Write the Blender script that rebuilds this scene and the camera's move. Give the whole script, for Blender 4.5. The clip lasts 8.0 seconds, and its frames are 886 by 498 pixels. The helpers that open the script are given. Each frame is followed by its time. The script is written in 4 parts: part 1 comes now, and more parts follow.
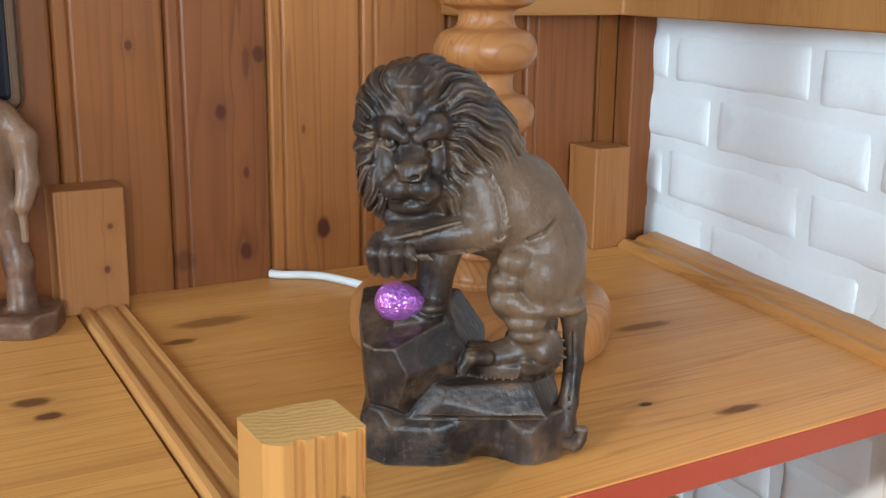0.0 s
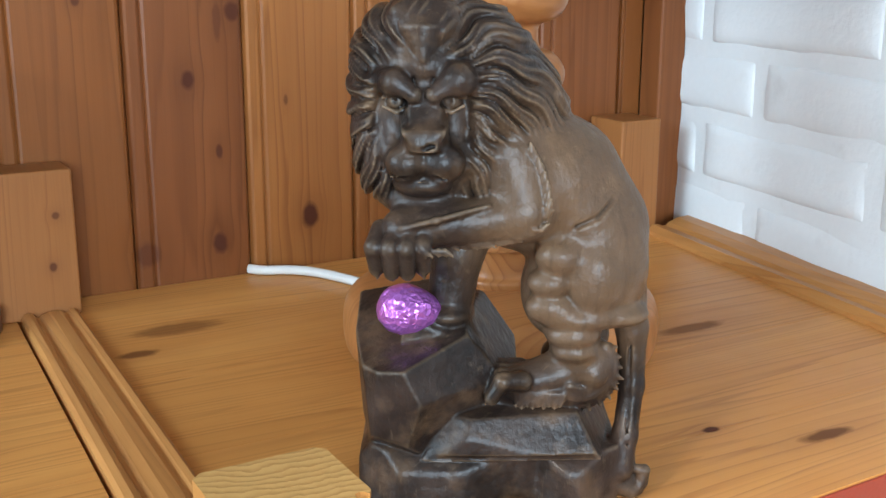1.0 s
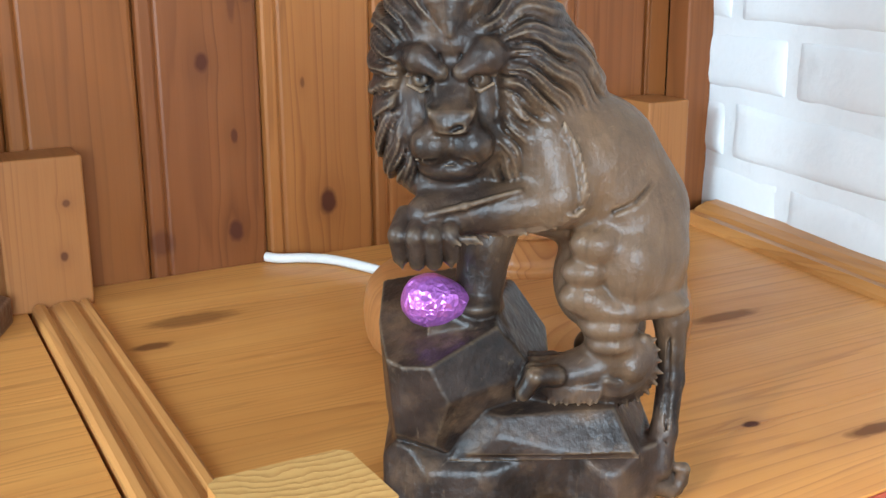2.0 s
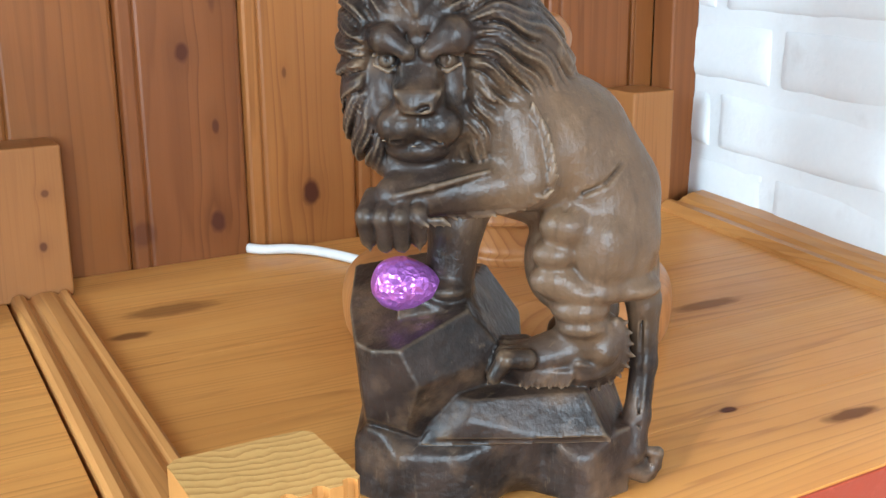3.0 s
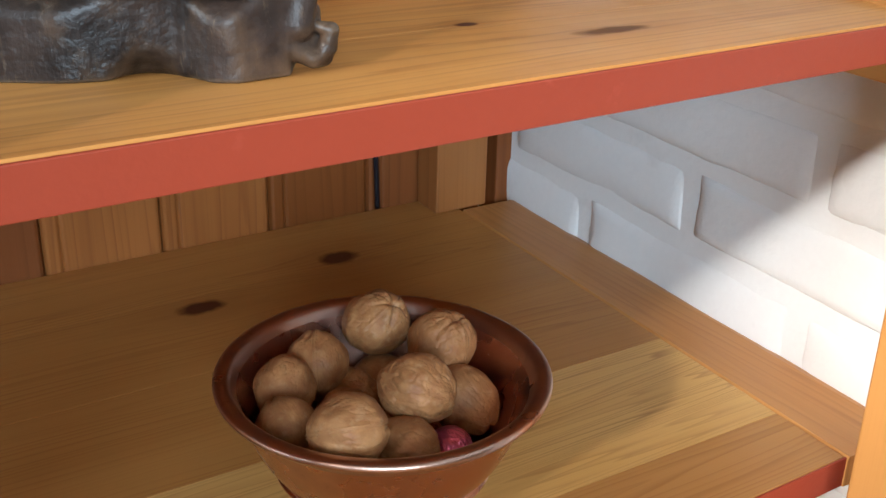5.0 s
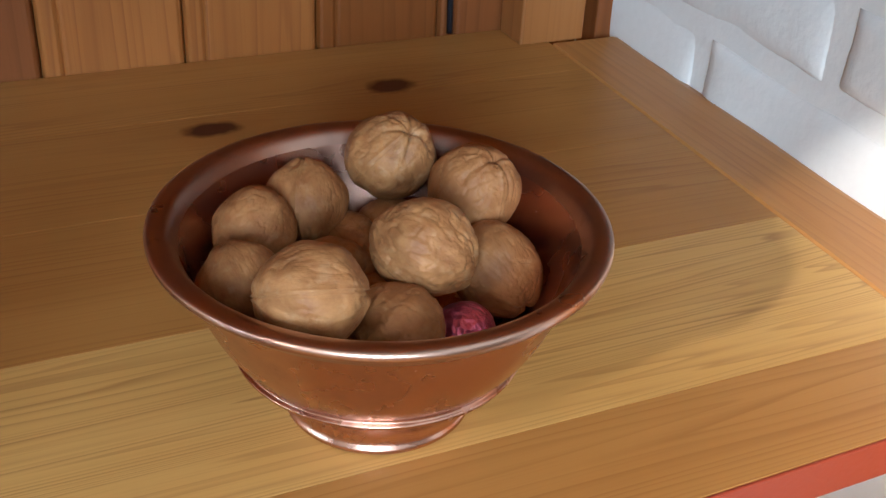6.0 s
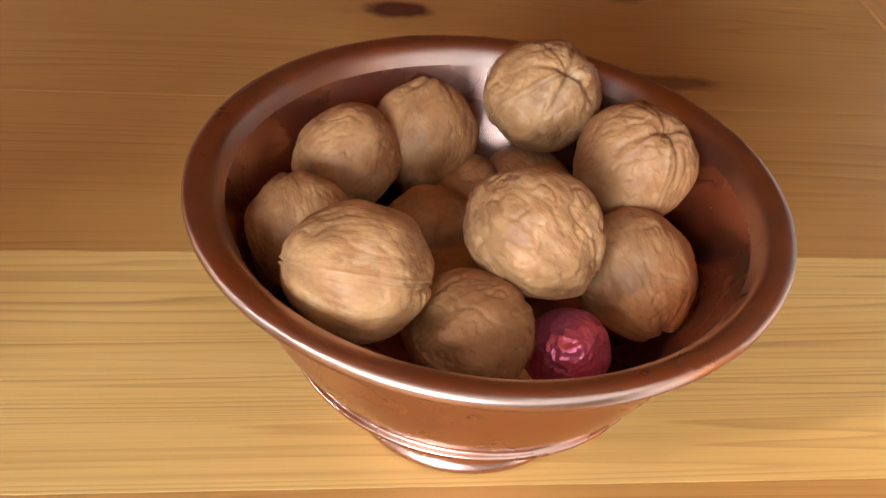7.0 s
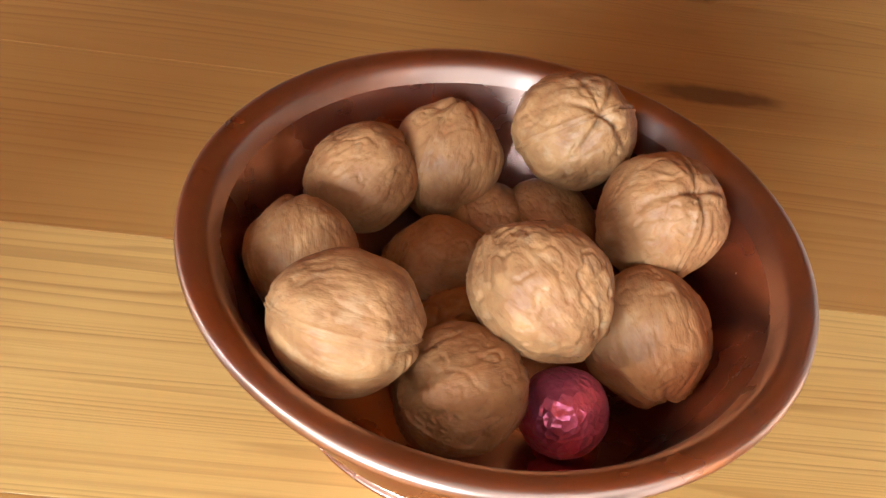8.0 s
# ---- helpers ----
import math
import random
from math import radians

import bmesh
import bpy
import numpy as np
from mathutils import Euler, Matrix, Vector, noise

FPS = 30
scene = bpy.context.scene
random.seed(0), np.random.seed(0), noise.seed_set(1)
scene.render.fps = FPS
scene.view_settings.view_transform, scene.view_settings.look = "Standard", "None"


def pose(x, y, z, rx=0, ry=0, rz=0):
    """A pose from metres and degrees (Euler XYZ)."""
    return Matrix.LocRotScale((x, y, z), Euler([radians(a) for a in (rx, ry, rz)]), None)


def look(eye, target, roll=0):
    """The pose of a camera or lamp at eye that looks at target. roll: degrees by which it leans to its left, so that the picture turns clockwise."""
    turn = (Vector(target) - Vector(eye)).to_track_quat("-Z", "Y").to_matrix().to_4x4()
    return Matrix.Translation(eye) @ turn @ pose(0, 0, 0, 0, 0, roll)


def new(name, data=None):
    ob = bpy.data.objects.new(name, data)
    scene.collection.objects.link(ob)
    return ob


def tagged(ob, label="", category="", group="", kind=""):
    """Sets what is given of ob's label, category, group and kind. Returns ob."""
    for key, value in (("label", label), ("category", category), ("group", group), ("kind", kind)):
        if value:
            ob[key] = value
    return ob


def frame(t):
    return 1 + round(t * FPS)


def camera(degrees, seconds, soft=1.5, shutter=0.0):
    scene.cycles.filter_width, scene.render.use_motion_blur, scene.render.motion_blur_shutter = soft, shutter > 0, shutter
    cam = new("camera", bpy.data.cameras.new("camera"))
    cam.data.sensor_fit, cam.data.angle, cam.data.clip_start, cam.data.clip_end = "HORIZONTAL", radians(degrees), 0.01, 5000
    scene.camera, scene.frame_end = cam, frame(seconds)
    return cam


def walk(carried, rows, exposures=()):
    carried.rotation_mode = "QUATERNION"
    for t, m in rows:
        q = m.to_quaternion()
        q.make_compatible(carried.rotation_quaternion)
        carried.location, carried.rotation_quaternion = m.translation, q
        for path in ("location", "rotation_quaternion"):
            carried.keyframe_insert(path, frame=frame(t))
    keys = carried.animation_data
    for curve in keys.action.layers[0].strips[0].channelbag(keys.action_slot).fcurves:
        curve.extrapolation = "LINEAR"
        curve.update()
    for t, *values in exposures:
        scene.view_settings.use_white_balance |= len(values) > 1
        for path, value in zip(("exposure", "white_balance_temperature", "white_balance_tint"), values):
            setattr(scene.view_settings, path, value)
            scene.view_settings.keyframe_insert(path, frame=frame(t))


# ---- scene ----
LENS = 43.79
cam = camera(LENS, 8.0, soft=1.5)
ROWS = [
    (0.0, -0.0250, 0.0043, 0.5932, -29.54, -13.92, -0.64),
    (0.5, 0.0057, 0.0771, 0.5746, -30.19, -14.25, -0.51),
    (1.0, 0.0374, 0.1459, 0.5583, -30.25, -14.66, -0.22),
    (1.5, 0.0463, 0.1741, 0.5516, -29.82, -15.14, 0.05),
    (2.8, 0.0513, 0.1720, 0.5513, -29.40, -15.50, 0.41),
    (3.0, 0.0592, 0.1686, 0.5432, -29.67, -15.44, 0.46),
    (3.5, 0.0877, 0.1511, 0.5226, -30.11, -16.20, 0.23),
    (4.0, 0.1291, 0.1397, 0.4867, -31.16, -17.53, 0.09),
    (4.5, 0.1670, 0.1430, 0.4555, -31.54, -20.61, -0.76),
    (5.0, 0.2035, 0.1643, 0.4006, -31.65, -23.88, -1.33),
    (5.2, 0.2205, 0.1823, 0.3794, -31.47, -25.13, -1.68),
    (6.3, 0.3478, 0.3024, 0.2950, -18.35, -33.06, -4.07),
    (6.5, 0.3631, 0.3213, 0.2892, -14.22, -34.35, -5.13),
    (7.0, 0.4005, 0.3573, 0.2851, -5.67, -38.76, -5.30),
    (7.5, 0.4168, 0.3754, 0.2844, -0.87, -42.40, -5.52),
    (8.0, 0.4184, 0.3913, 0.3032, 0.92, -43.24, -7.70),
]
EXPOSURES = [(0.0, 0.25), (0.7, 0.25), (1.5, 0.52), (3.0, 0.68), (3.5, 0.68), (4.5, 0.36), (5.2, 0.3), (6.5, 1.0), (7.5, 1.55), (8.0, 1.6)]
walk(cam, [(t, pose(x, y, z, 90 + pitch, roll, yaw)) for t, x, y, z, yaw, pitch, roll in ROWS], EXPOSURES)

# ---- light: daylight through two windows of the room behind the camera ----
world = bpy.data.worlds.new("sky")
scene.world = world
world.use_nodes = True
wn = world.node_tree.nodes
sky = wn.new("ShaderNodeTexSky")
sky.sky_type, sky.sun_disc = "NISHITA", False
sky.sun_elevation, sky.sun_rotation = radians(23.5), radians(246)
wn["Background"].inputs["Strength"].default_value = 0.05
world.node_tree.links.new(sky.outputs[0], wn["Background"].inputs["Color"])


def window_light(name, eye, target, w, h, watts, color):
    data = bpy.data.lights.new(name, "AREA")
    data.shape, data.size, data.size_y, data.energy, data.color = "RECTANGLE", w, h, watts, color
    ob = new(name, data)
    ob.matrix_world = look(eye, target)
    return ob


window_light("daylight_side", (-1.94, 0.6, 1.05), (0.5, 0.7, 0.1), 1.0, 1.1, 50, (0.60, 0.82, 1.0))
window_light("daylight_front", (-0.85, -2.34, 0.95), (0.5, 0.7, 0.2), 1.4, 1.1, 112, (0.66, 0.84, 1.0))
sun_data = bpy.data.lights.new("sun", "SUN")
sun_data.energy, sun_data.angle, sun_data.color = 5.0, radians(4.5), (1.0, 0.97, 0.93)
sun = new("sun", sun_data)
sun.matrix_world = look((0, 0, 0), (0.8, 0.35, -0.38))

# ---- materials ----


class Nodes:
    """Short-hand for building a node material."""

    def __init__(self, name):
        self.mat = bpy.data.materials.new(name)
        self.mat.use_nodes = True
        self.tree = self.mat.node_tree
        self.bsdf = self.tree.nodes["Principled BSDF"]

    def put(self, socket, value):
        if isinstance(value, bpy.types.NodeSocket):
            self.tree.links.new(value, socket)
        else:
            socket.default_value = value

    def node(self, kind, out=0, ins=None, **props):
        n = self.tree.nodes.new("ShaderNode" + kind)
        for k, v in props.items():
            setattr(n, k, v)
        for k, v in (ins or {}).items():
            self.put(n.inputs[k], v)
        return n.outputs[out]

    def math(self, op, a, b=0.0, c=0.0, clamp=False):
        return self.node("Math", 0, {0: a, 1: b, 2: c}, operation=op, use_clamp=clamp)

    def vmath(self, op, a, b=(0, 0, 0), out=0):
        return self.node("VectorMath", out, {0: a, 1: b}, operation=op)

    def mix(self, f, a, b, blend="MIX"):
        n = self.tree.nodes.new("ShaderNodeMix")
        n.data_type, n.blend_type = "RGBA", blend
        self.put(n.inputs["Factor"], f), self.put(n.inputs[6], a), self.put(n.inputs[7], b)
        return n.outputs[2]

    def noise(self, vec, scale, detail=3.0, rough=0.55, out=0):
        return self.node("TexNoise", out, {"Vector": vec, "Scale": scale, "Detail": detail, "Roughness": rough})

    def ramp(self, f, stops):
        n = self.tree.nodes.new("ShaderNodeValToRGB")
        while len(n.color_ramp.elements) < len(stops):
            n.color_ramp.elements.new(0.5)
        for e, (p, c) in zip(n.color_ramp.elements, stops):
            e.position, e.color = p, c if len(c) == 4 else (*c, 1)
        self.put(n.inputs[0], f)
        return n.outputs[0]

    def done(self, color, rough=0.5, metal=0.0, bump=None, strength=0.3, dist=0.001, coat=0.0):
        self.put(self.bsdf.inputs["Base Color"], color)
        self.put(self.bsdf.inputs["Roughness"], rough)
        self.put(self.bsdf.inputs["Metallic"], metal)
        self.put(self.bsdf.inputs["Coat Weight"], coat)
        self.bsdf.inputs["Coat Roughness"].default_value = 0.25
        self.bsdf.inputs["Specular IOR Level"].default_value = 0.5 if coat > 0.1 or metal > 0.5 else 0.25
        if bump is not None:
            self.put(self.bsdf.inputs["Normal"], self.node("Bump", 0, {"Strength": strength, "Distance": dist, "Height": bump}))
        return self.mat


def pine(name, along, light, mid, dark, knots=(), rough=0.42, ring=1.0, tint=0.25, lines=0.7):
    """Varnished pine. along: the axis of the grain (0 x, 1 y, 2 z). knots: (p, q, half length, half width, darkness) in the
    two axes of the face: for z grain x and z, else x and y."""
    s = Nodes(name)
    pos = s.node("NewGeometry", 0)
    rand = s.node("ObjectInfo", 5)
    sep = s.tree.nodes.new("ShaderNodeSeparateXYZ")
    s.put(sep.inputs[0], pos)
    ax = [sep.outputs[0], sep.outputs[1], sep.outputs[2]]
    along_v = ax[along]
    cross = {0: (ax[1], ax[2]), 1: (ax[0], ax[2]), 2: (ax[0], ax[1])}[along]
    face_q = ax[2] if along == 2 else ax[1]
    push, stain, core = 0.0, 0.0, 0.0
    for p, q, a, b, dk in knots:
        dp, dq = s.math("SUBTRACT", ax[0], p), s.math("SUBTRACT", face_q, q)
        if along == 0:
            la, lb, side = dp, dq, dq
        else:
            la, lb, side = dq, dp, dp
        na, nb = s.math("DIVIDE", la, a), s.math("DIVIDE", lb, b)
        r = s.math("SQRT", s.math("ADD", s.math("MULTIPLY", na, na), s.math("MULTIPLY", nb, nb)))
        r = s.math("ADD", r, s.math("MULTIPLY", s.math("SUBTRACT", s.noise(pos, 90.0, 2), 0.5), 0.55))
        body = s.math("MULTIPLY", s.math("SUBTRACT", 1.2, r, clamp=True), 2.0, clamp=True)
        halo = s.math("POWER", 2.718, s.math("MULTIPLY", s.math("MULTIPLY", r, r), -0.16))
        stain = s.math("MAXIMUM", stain, s.math("MULTIPLY", body, dk))
        core = s.math("MAXIMUM", core, s.math("MULTIPLY", halo, 0.35 * dk))
        push = s.math("ADD", push, s.math("MULTIPLY", s.math("MULTIPLY", halo, side), 0.55))
    shift = s.math("MULTIPLY", rand, 7.3)
    g1 = s.math("ADD", s.math("SUBTRACT", cross[0], push), shift)
    warp = s.node("CombineXYZ", 0, {0: s.math("MULTIPLY", along_v, 0.9), 1: s.math("MULTIPLY", g1, 6.0), 2: s.math("MULTIPLY", cross[1], 6.0)})
    wob = s.math("SUBTRACT", s.noise(warp, 1.0, 2.0), 0.5)
    gap = s.math("SUBTRACT", s.noise(s.node("CombineXYZ", 0, {0: s.math("MULTIPLY", along_v, 0.5), 1: s.math("MULTIPLY", g1, 38.0), 2: cross[1]}), 1.0, 2.0), 0.5)
    t = s.math("ADD", s.math("MULTIPLY", g1, 95.0 * ring), s.math("MULTIPLY", wob, 12.0 * ring ** 0.5))
    t = s.math("ADD", t, s.math("MULTIPLY", gap, 7.0 * ring))
    band = s.math("FRACT", t)
    late = s.math("POWER", band, 3.4)
    year = s.node("TexWhiteNoise", 0, {1: s.math("FLOOR", t)}, noise_dimensions="1D")
    late = s.math("MULTIPLY", late, s.math("ADD", s.math("MULTIPLY", year, 0.75), 0.25))
    edge = s.math("SUBTRACT", 1.0, s.math("MULTIPLY", s.math("SUBTRACT", band, 0.9, clamp=True), 10.0))
    late = s.math("MULTIPLY", late, edge)
    lot = s.node("CombineXYZ", 0, {0: s.math("MULTIPLY", along_v, 5.0), 1: s.math("MULTIPLY", g1, 16.0), 2: cross[1]})
    late = s.math("MULTIPLY", late, s.math("MULTIPLY", s.math("SUBTRACT", s.noise(lot, 1.0, 2.0), 0.2, clamp=True), 4.2 * lines, clamp=True))
    fib_v = s.node("CombineXYZ", 0, {0: s.math("MULTIPLY", along_v, 14.0), 1: s.math("MULTIPLY", cross[0], 900.0), 2: s.math("MULTIPLY", cross[1], 900.0)})
    fib = s.noise(fib_v, 1.0, 3.0)
    big = s.noise(s.node("CombineXYZ", 0, {0: s.math("MULTIPLY", along_v, 3.0), 1: s.math("MULTIPLY", g1, 22.0), 2: 0.0}), 1.0, 3.0)
    col = s.mix(late, (*light, 1), s.mix(0.75, (*mid, 1), (*dark, 1)))
    col = s.mix(s.math("MULTIPLY", s.math("SUBTRACT", big, 0.33, clamp=True), 1.2), col, (*mid, 1))
    col = s.mix(s.math("MULTIPLY", s.math("SUBTRACT", fib, 0.5, clamp=True), 0.55), col, (*dark, 1))
    col = s.mix(s.math("MULTIPLY", rand, tint), col, s.mix(0.55, (*mid, 1), (*dark, 1)))
    col = s.mix(core, col, (*dark, 1))
    col = s.mix(stain, col, (0.075, 0.017, 0.005, 1))
    rgh = s.math("ADD", s.math("ADD", rough, s.math("MULTIPLY", stain, 0.25)), s.math("MULTIPLY", s.math("SUBTRACT", s.noise(pos, 35.0, 3), 0.5), 0.2))
    return s.done(col, rgh, 0.0, s.math("ADD", s.math("MULTIPLY", late, 0.6), fib), 0.14, 0.0005, 0.02)


LIGHT, MID, DARK = (0.68, 0.322, 0.09), (0.50, 0.188, 0.043), (0.21, 0.062, 0.015)
UPPER_KNOTS = [(0.480, 0.588, 0.006, 0.0034, 1.0), (0.534, 0.549, 0.021, 0.0055, 0.8), (0.262, 0.925, 0.034, 0.013, 0.55),
               (0.222, 0.884, 0.014, 0.007, 0.75), (0.088, 0.800, 0.014, 0.009, 0.8), (0.094, 0.768, 0.010, 0.007, 0.85),
               (0.600, 0.735, 0.03, 0.008, 0.6)]
LOWER_KNOTS = [(0.458, 0.924, 0.019, 0.0105, 1.0), (0.596, 0.958, 0.018, 0.0125, 0.95), (0.590, 0.852, 0.034, 0.008, 0.7)]
WALL_KNOTS = [(0.423, 0.336, 0.011, 0.008, 1.0), (0.317, 0.462, 0.008, 0.0055, 1.0), (0.338, 0.320, 0.009, 0.0065, 1.0),
              (0.357, 0.517, 0.008, 0.0065, 0.95), (0.341, 0.401, 0.006, 0.003, 0.85), (0.275, 0.318, 0.011, 0.010, 0.6),
              (0.403, 0.441, 0.005, 0.002, 0.6), (0.231, 0.528, 0.005, 0.0035, 0.8), (0.344, 0.51, 0.016, 0.0035, 0.5)]
M_SHELF = pine("pine_shelf", 0, LIGHT, MID, DARK, UPPER_KNOTS, 0.42, 1.1, 0.25, 1.2)
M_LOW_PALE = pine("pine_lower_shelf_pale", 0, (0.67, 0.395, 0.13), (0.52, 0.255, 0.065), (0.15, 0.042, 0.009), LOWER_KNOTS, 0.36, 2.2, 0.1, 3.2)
# darkened planks: shade below the upper shelf is put into this colour
M_LOW_SHADED = pine("pine_lower_shelf_shaded", 0, (0.47, 0.225, 0.062), (0.36, 0.148, 0.036), (0.22, 0.068, 0.017), LOWER_KNOTS, 0.36, 1.5, 0.25, 0.85)
M_WALL_PALE = pine("pine_panelling_pale", 2, (0.39, 0.147, 0.04), (0.28, 0.093, 0.023), (0.12, 0.033, 0.009), WALL_KNOTS, 0.42, 0.7, 0.3, 1.3)
M_WALL = pine("pine_panelling", 2, (0.23, 0.075, 0.018), (0.165, 0.050, 0.012), (0.10, 0.027, 0.007), WALL_KNOTS, 0.42, 0.7, 0.5, 1.3)
M_WALL_DARK = pine("pine_panelling_red", 2, (0.23, 0.075, 0.022), (0.165, 0.048, 0.014), (0.08, 0.022, 0.006), WALL_KNOTS, 0.42, 0.7, 0.3, 1.2)
M_TRIM = pine("pine_moulding", 1, (0.52, 0.24, 0.075), (0.38, 0.145, 0.038), (0.2, 0.065, 0.016), (), 0.36)
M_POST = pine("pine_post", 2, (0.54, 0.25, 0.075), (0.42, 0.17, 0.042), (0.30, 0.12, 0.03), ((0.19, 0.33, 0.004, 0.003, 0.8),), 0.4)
# darker copy of the post pine: the stubs' shade is in its colour
M_STUB_SHADED = pine("pine_stub_shaded", 2, (0.34, 0.135, 0.042), (0.25, 0.088, 0.024), (0.13, 0.04, 0.011), ((0.19, 0.33, 0.004, 0.003, 0.8), (0.195, 0.37, 0.003, 0.003, 0.7)), 0.42)
M_RAIL = pine("pine_rail", 0, (0.36, 0.16, 0.05), (0.27, 0.1, 0.027), (0.2, 0.07, 0.02), (), 0.4)
M_LAMP = pine("turned_pine", 0, (0.43, 0.18, 0.058), (0.28, 0.092, 0.028), (0.13, 0.036, 0.01), (), 0.36, 1.6, 0.25, 1.8)


def end_grain():
    s = Nodes("pine_end_grain")
    p = s.vmath("SUBTRACT", s.node("NewGeometry", 0), (0.20, 0.62, 0.37))
    p = s.vmath("MULTIPLY", p, (1, 1, 0))
    d = s.vmath("LENGTH", p, out=1)
    t = s.math("ADD", s.math("MULTIPLY", d, 210.0), s.math("MULTIPLY", s.noise(p, 40.0, 3), 3.5))
    late = s.math("POWER", s.math("FRACT", t), 2.5)
    col = s.mix(late, (0.62, 0.36, 0.125, 1), (0.46, 0.23, 0.07, 1))
    return s.done(col, 0.5, 0.0, late, 0.3, 0.0006)


M_END = end_grain()


def painted(name, color, worn, rough, wear=0.0, bump=0.4, scale=60.0):
    s = Nodes(name)
    pos = s.node("NewGeometry", 0)
    n1, n2 = s.noise(pos, scale, 4), s.noise(pos, scale * 6, 3)
    f = s.math("MULTIPLY", s.math("SUBTRACT", n1, 0.62 - wear, clamp=True), 5.0, clamp=True)
    col = s.mix(f, (*color, 1), (*worn, 1))
    col = s.mix(s.math("MULTIPLY", n2, 0.14), col, (*[c * 0.6 for c in color], 1))
    return s.done(col, rough, 0.0, s.math("ADD", n1, s.math("MULTIPLY", n2, 0.35)), bump, 0.0015)


M_RED = painted("red_paint", (0.30, 0.046, 0.022), (0.50, 0.095, 0.06), 0.42, -0.03, 0.25, 45.0)
M_BRICK = painted("white_painted_brick", (0.76, 0.77, 0.77), (0.66, 0.655, 0.645), 0.5, 0.0, 0.9, 24.0)
M_PLASTER = painted("limewashed_wall", (0.40, 0.35, 0.30), (0.36, 0.31, 0.26), 0.7)
M_BLACK = painted("dark_glossy_panel", (0.012, 0.012, 0.016), (0.02, 0.02, 0.025), 0.12, 0.0, 0.02)
M_FRAME = painted("bronze_frame", (0.16, 0.09, 0.055), (0.22, 0.14, 0.09), 0.35)
M_CABLE = painted("white_plastic", (0.78, 0.78, 0.76), (0.72, 0.72, 0.7), 0.35, 0.0, 0.05)


def carved(name, deep, base, high, worn, rough=0.36):
    """Dark-stained carved wood, lighter where edges are rubbed; hollow shade put into the colour."""
    s = Nodes(name)
    geo = s.tree.nodes.new("ShaderNodeNewGeometry")
    pos, point = geo.outputs["Position"], geo.outputs["Pointiness"]
    n1 = s.noise(pos, 38.0, 4)
    n2 = s.noise(pos, 190.0, 3)
    st = s.node("CombineXYZ", 0, {0: s.math("MULTIPLY", s.node("SeparateXYZ", 0, {0: pos}), 260.0), 1: s.math("MULTIPLY", s.node("SeparateXYZ", 1, {0: pos}), 260.0), 2: s.math("MULTIPLY", s.node("SeparateXYZ", 2, {0: pos}), 28.0)})
    grain = s.noise(st, 1.0, 3)
    col = s.mix(s.math("MULTIPLY", s.math("SUBTRACT", n1, 0.36, clamp=True), 3.2, clamp=True), (*deep, 1), (*base, 1))
    up = s.math("MULTIPLY", s.math("SUBTRACT", s.noise(pos, 46.0, 4), 0.5, clamp=True), 2.6, clamp=True)
    col = s.mix(s.math("MULTIPLY", up, 0.65), col, (*high, 1))
    rub = s.vmath("MULTIPLY", s.vmath("SUBTRACT", s.node("TexCoord", 3), (0.045, 0.0, 0.145)), (15.0, 10.0, 12.0))
    rub = s.math("SUBTRACT", s.math("MULTIPLY", s.math("SUBTRACT", 1.25, s.vmath("LENGTH", rub, out=1), clamp=True), 1.6, clamp=True), s.math("MULTIPLY", n1, 0.7), clamp=True)
    col = s.mix(s.math("MULTIPLY", rub, 0.75), col, (*high, 1))
    col = s.mix(s.math("MULTIPLY", s.math("SUBTRACT", grain, 0.5, clamp=True), 1.1), col, (*deep, 1))
    edge = s.math("MULTIPLY", s.math("SUBTRACT", point, 0.513, clamp=True), 13.0, clamp=True)
    col = s.mix(s.math("MULTIPLY", edge, 0.42), col, (*worn, 1))
    # shade of the carved hollows, mixed into the base colour
    crease_shade = s.math("MULTIPLY", s.math("SUBTRACT", 0.492, point, clamp=True), 16.0, clamp=True)
    col = s.mix(s.math("MULTIPLY", crease_shade, 0.8), col, (*[c * 0.3 for c in deep], 1))
    chip = s.node("TexVoronoi", 0, {"Vector": s.vmath("ADD", pos, s.vmath("MULTIPLY", s.noise(pos, 60.0, 2, out=1), (0.012, 0.012, 0.012))), "Scale": 95.0}, feature="SMOOTH_F1")
    scratch = s.math("MULTIPLY", s.math("SUBTRACT", s.noise(s.vmath("MULTIPLY", pos, (150.0, 420.0, 60.0)), 1.0, 4, 0.7), 0.6, clamp=True), 5.0, clamp=True)
    col = s.mix(s.math("MULTIPLY", scratch, 0.22), col, (*worn, 1))
    r = s.math("ADD", rough - 0.1, s.math("MULTIPLY", n1, 0.28))
    return s.done(col, r, 0.0, s.math("ADD", s.math("MULTIPLY", n1, 1.8), s.math("ADD", n2, s.math("ADD", s.math("MULTIPLY", grain, 0.4), s.math("MULTIPLY", chip, 0.7)))), 0.6, 0.0013, 0.1)


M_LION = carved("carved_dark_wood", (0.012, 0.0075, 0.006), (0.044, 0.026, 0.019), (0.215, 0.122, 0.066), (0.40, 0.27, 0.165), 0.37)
M_FIGURE = carved("carved_brown_wood", (0.07, 0.03, 0.018), (0.16, 0.08, 0.045), (0.25, 0.14, 0.08), (0.36, 0.22, 0.13))


